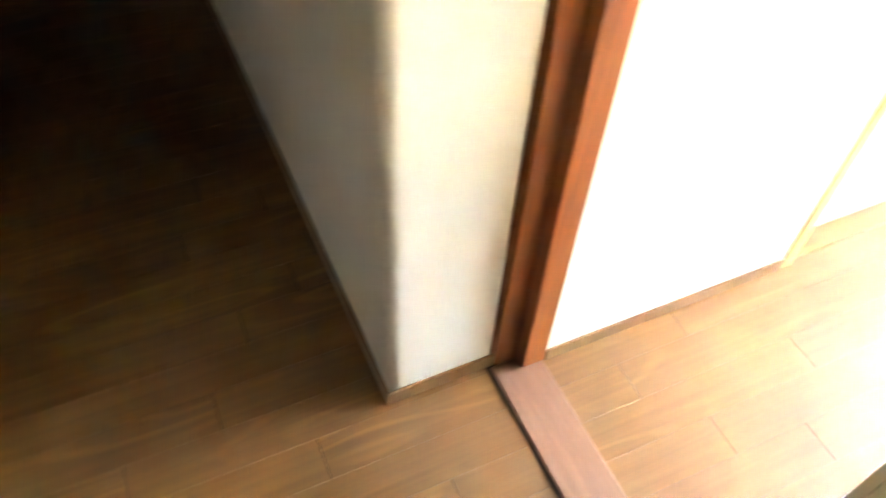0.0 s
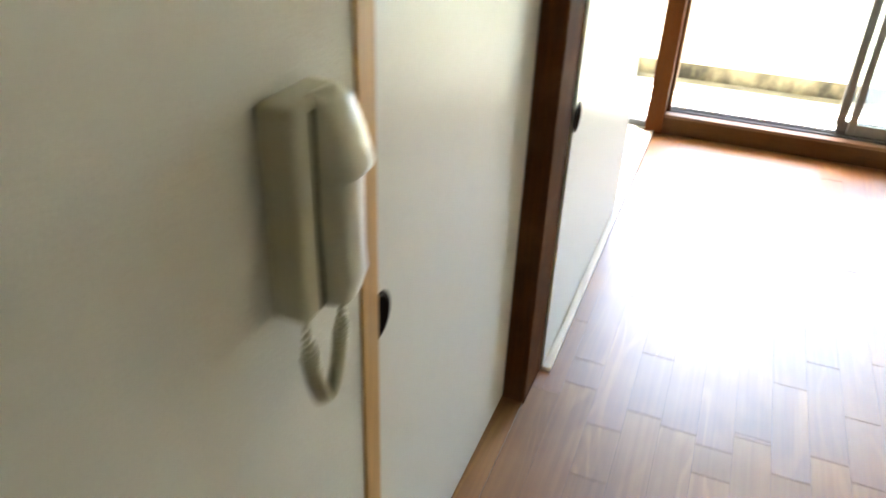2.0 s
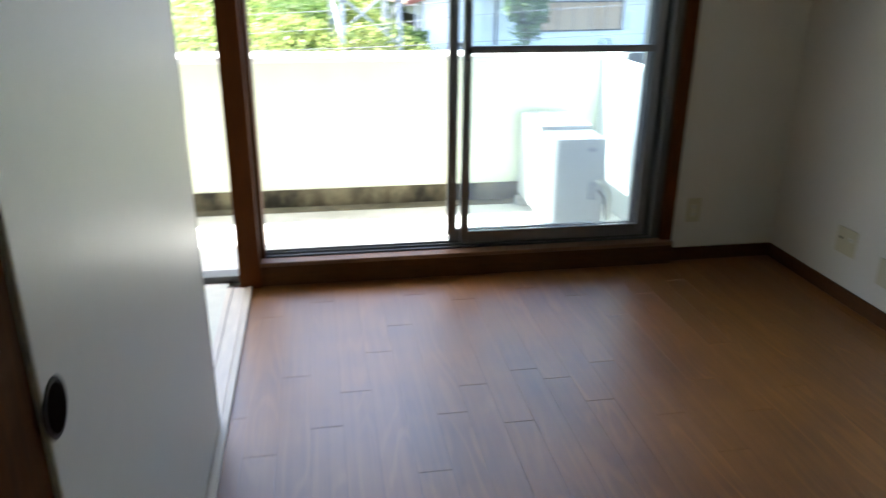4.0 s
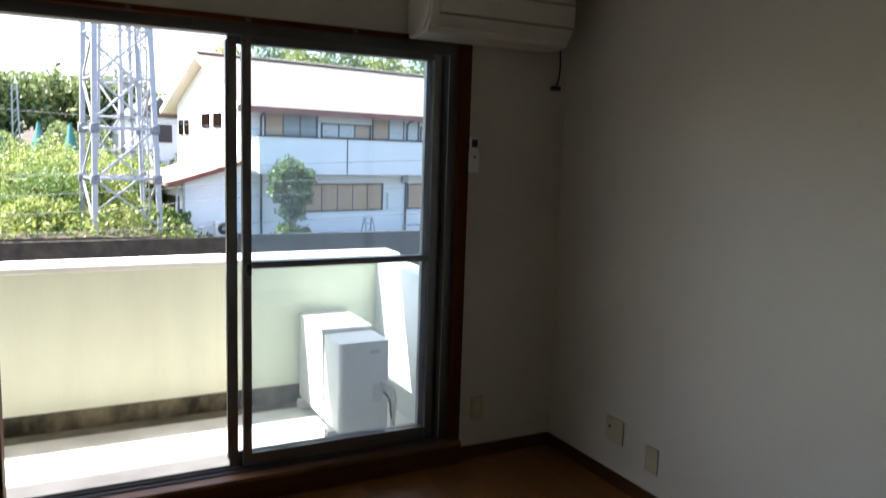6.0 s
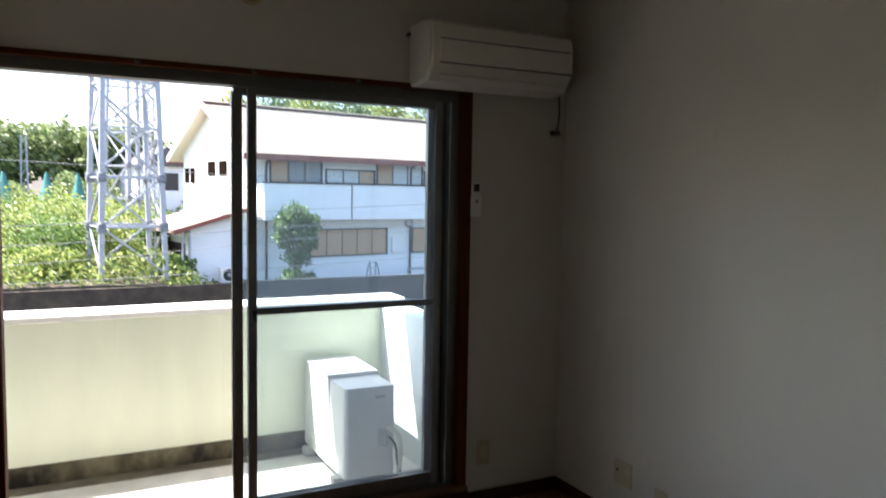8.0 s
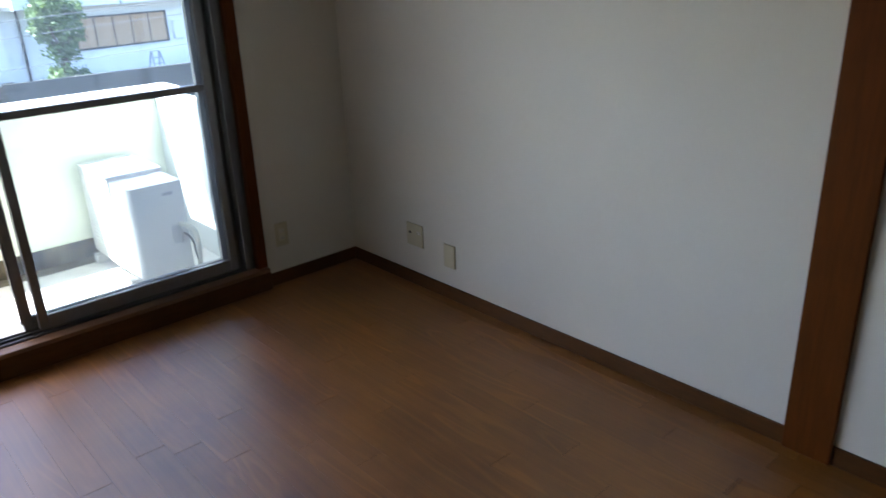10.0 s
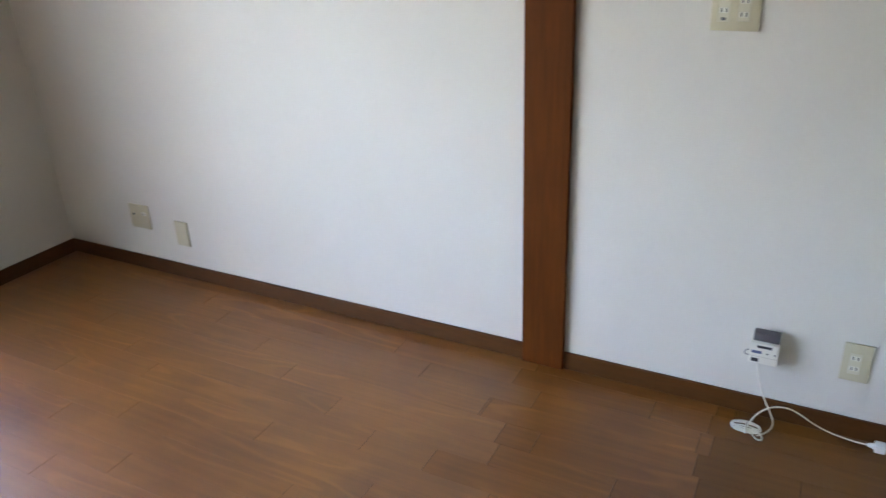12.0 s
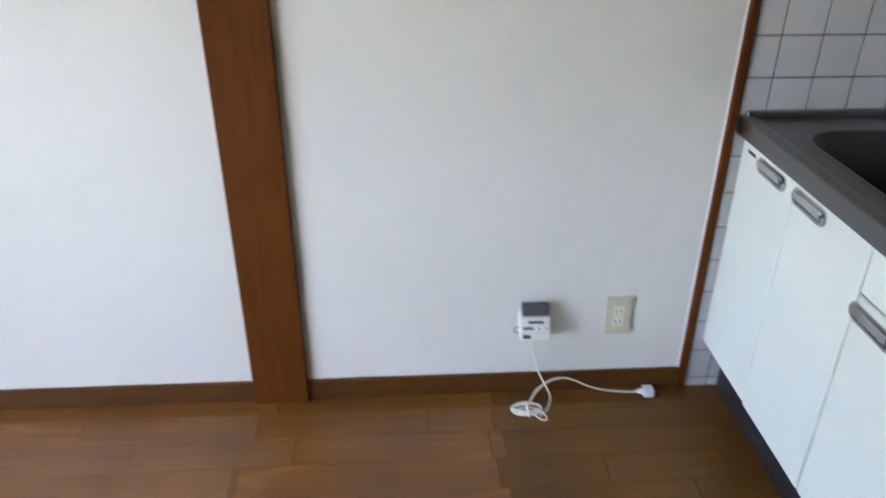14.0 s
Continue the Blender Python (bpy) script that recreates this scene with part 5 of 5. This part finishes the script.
for f in ((3, 2, 1, 0), (4, 5, 6, 7), (0, 1, 5, 4), (1, 2, 6, 5), (2, 3, 7, 6), (3, 0, 4, 7)):
    bm.faces.new([a[i] for i in f])
part("lean_to_gable", bm, M_HOUSE, lean, smooth=False)
bm = bmesh.new()
r0 = [(-2.45, -0.65, 2.18), (U0, -0.65, 3.08), (U0, 3.9, 3.08), (-2.45, 3.9, 2.18)]
lo, hi = [bm.verts.new(c) for c in r0], [bm.verts.new((a, b, c + 0.12)) for a, b, c in r0]
bm.faces.new([lo[i] for i in (3, 2, 1, 0)])
bm.faces.new(hi)
for i in range(4):
    bm.faces.new((lo[i], lo[(i + 1) % 4], hi[(i + 1) % 4], hi[i]))
part("lean_to_roof", bm, M_ROOF, lean, "pale sheet roof", smooth=False)
bm = bmesh.new()
beam(bm, (-2.5, -0.68, 2.22), (U0, -0.68, 3.12), 0.05, 0.16)
part("lean_to_fascia", bm, M_FASCIA, lean, "red-brown fascia")
part("lean_to_window", boxes((-1.80, -1.74, 0.3, 2.4, 0.6, 1.75)), M_WFRAME, lean, smooth=False)
part("lean_to_plinth", boxes((-1.77, U0 - 0.02, -0.33, -0.29, 0, 0.35)), M_CONC, lean, "grey plinth band")
for u in (-2.15, -1.9):
    part("drain_post", boxes((u, u + 0.07, -0.5, -0.43, 0, 2.3)), M_GALV, lean)

fh = thing("far_house", pose(5.97, 50.5, float(ground_z(5.97, 50.5)), 0, 0, 15), "distant pale house with a gable roof", "house")
part("wall", boxes((-1.5, 1.5, 0, 5, 0, 4.6)), M_HOUSE, fh, smooth=False)
bm = bmesh.new()
a = [bm.verts.new(c) for c in ((-1.8, -0.3, 4.4), (0, -0.3, 5.6), (1.8, -0.3, 4.4), (-1.8, 5.3, 4.4), (0, 5.3, 5.6), (1.8, 5.3, 4.4))]
for f in ((0, 1, 4, 3), (1, 2, 5, 4), (0, 2, 1), (3, 4, 5), (0, 3, 5, 2)):
    bm.faces.new([a[i] for i in f])
part("roof", bm, M_CONC, fh, "grey gable roof", smooth=False)
part("window", boxes((-0.2, 0.8, -0.05, 0.02, 2.9, 4.0)), M_WFRAME, fh, smooth=False)

cu = thing("house_outdoor_unit", HM @ Matrix.Translation((-0.50, -0.85, 0.30)), "small white outdoor unit beside the house", "outdoor unit")
part("case", boxes((-0.4, 0.4, -0.15, 0.15, 0.05, 0.62), bevel=0.02), M_UNIT, cu)
part("fan_grille", cyl((-0.1, -0.155, 0.34), 0.22, 0.02, "y", 24), M_DARK, cu, "dark round fan grille")
part("fan_hub", cyl((-0.1, -0.17, 0.34), 0.07, 0.02, "y", 16), M_GALV, cu)
part("base", boxes((-0.42, 0.42, -0.16, 0.16, -0.30, 0.05)), M_CONC, cu)

# yard wall and round tree before the house
struct("bank_edge", boxes((-14.0, 5.7, 26.55, 26.8, -3.8, -1.68)), mat("dark_soil", (0.05, 0.038, 0.025), 0.95, var=0.5, scale=3, bump=0.8, bump_scale=9, stain=0.6, stain_scale=1.2), "dark earth edge at the foot of the bank", "bank")
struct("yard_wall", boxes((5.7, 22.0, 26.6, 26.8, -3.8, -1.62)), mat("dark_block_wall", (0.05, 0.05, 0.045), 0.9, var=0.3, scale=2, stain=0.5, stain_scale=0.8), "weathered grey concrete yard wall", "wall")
yt = thing("garden_tree", HM @ Matrix.Translation((1.55, -2.2, -0.1)), "clipped round evergreen tree in the yard", "tree")
bm = bmesh.new()
bmesh.ops.create_cone(bm, cap_ends=True, segments=10, radius1=0.16, radius2=0.09, depth=1.7)
bmesh.ops.translate(bm, verts=bm.verts, vec=(0, 0, 0.85))
for k in range(5):
    beam(bm, (0, 0, 1.2), (0.6 * math.cos(k * 1.26), 0.6 * math.sin(k * 1.26), 2.3), 0.05)
part("trunk", bm, M_BARK, yt)
crown = [blob_points((0.42 * math.cos(k * 2.4), 0.42 * math.sin(k * 2.4), 2.0 + 0.14 * k), (0.46, 0.46, 0.42), 900, 0.36) for k in range(8)]
crown.append(blob_points((0.05, 0, 1.45), (0.50, 0.50, 0.50), 900, 0.4))
c = new("crown", leaves("crown", np.concatenate(crown), 0.075, L_GARDEN, RNG))
c.parent = yt
c2 = new("lower_leaves", leaves("undergrowth", blob_points((0, 0, 0.45), (0.80, 0.6, 0.50), 2200, 0.4), 0.08, L_GARDEN, RNG))
c2.parent = yt

# step ladder and low rail on the yard before the house
sl = thing("step_ladder", HM @ Matrix.Translation((5.3, -1.6, 0.0)) @ Matrix.Scale(0.72, 4), "grey folding step ladder standing in the yard", "ladder")
for sx in (-0.28, 0.28):
    for sy in (-0.35, 0.35):
        bm = bmesh.new()
        beam(bm, (sx * 1.25, sy, 0), (sx * 0.8, sy * 0.1, 1.25), 0.06)
        part("leg", bm, M_GALV, sl)
for z in (0.3, 0.6, 0.9, 1.22):
    part("step", boxes((-0.26, 0.26, -0.30 + z * 0.2, -0.16 + z * 0.2, z, z + 0.04)), M_GALV, sl)
lr = thing("low_rail", HM @ Matrix.Translation((8.4, -1.7, 0.0)), "low grey metal rail in the yard", "rail")
for u in (-1.4, -0.5, 0.4, 1.3, 2.2):
    part("post", boxes((u - 0.03, u + 0.03, -0.03, 0.03, 0, 0.52)), M_GALV, lr)
part("rail", boxes((-1.45, 2.25, -0.035, 0.035, 0.50, 0.57)), M_GALV, lr)

# overhead wires
for i, (z0, z1, y) in enumerate(((0.2, 1.05, 24.0), (-0.35, 0.55, 24.0), (-1.15, -0.75, 23.5), (2.55, 1.75, 25.0), (-1.0, 0.15, 24.5))):
    wr = tagged(tube("overhead_wire", [(-60, y, z0 - 1), (-15, y, z0), (0, y, z0 * 0.7 + z1 * 0.3 - 0.1), (8, y, z1), (40, y, z1 + 1.2)], 0.008, mat("wire_grey", (0.22, 0.22, 0.23), 0.5)), "thin grey overhead wire across the yard", "overhead wire", "overhead wires")
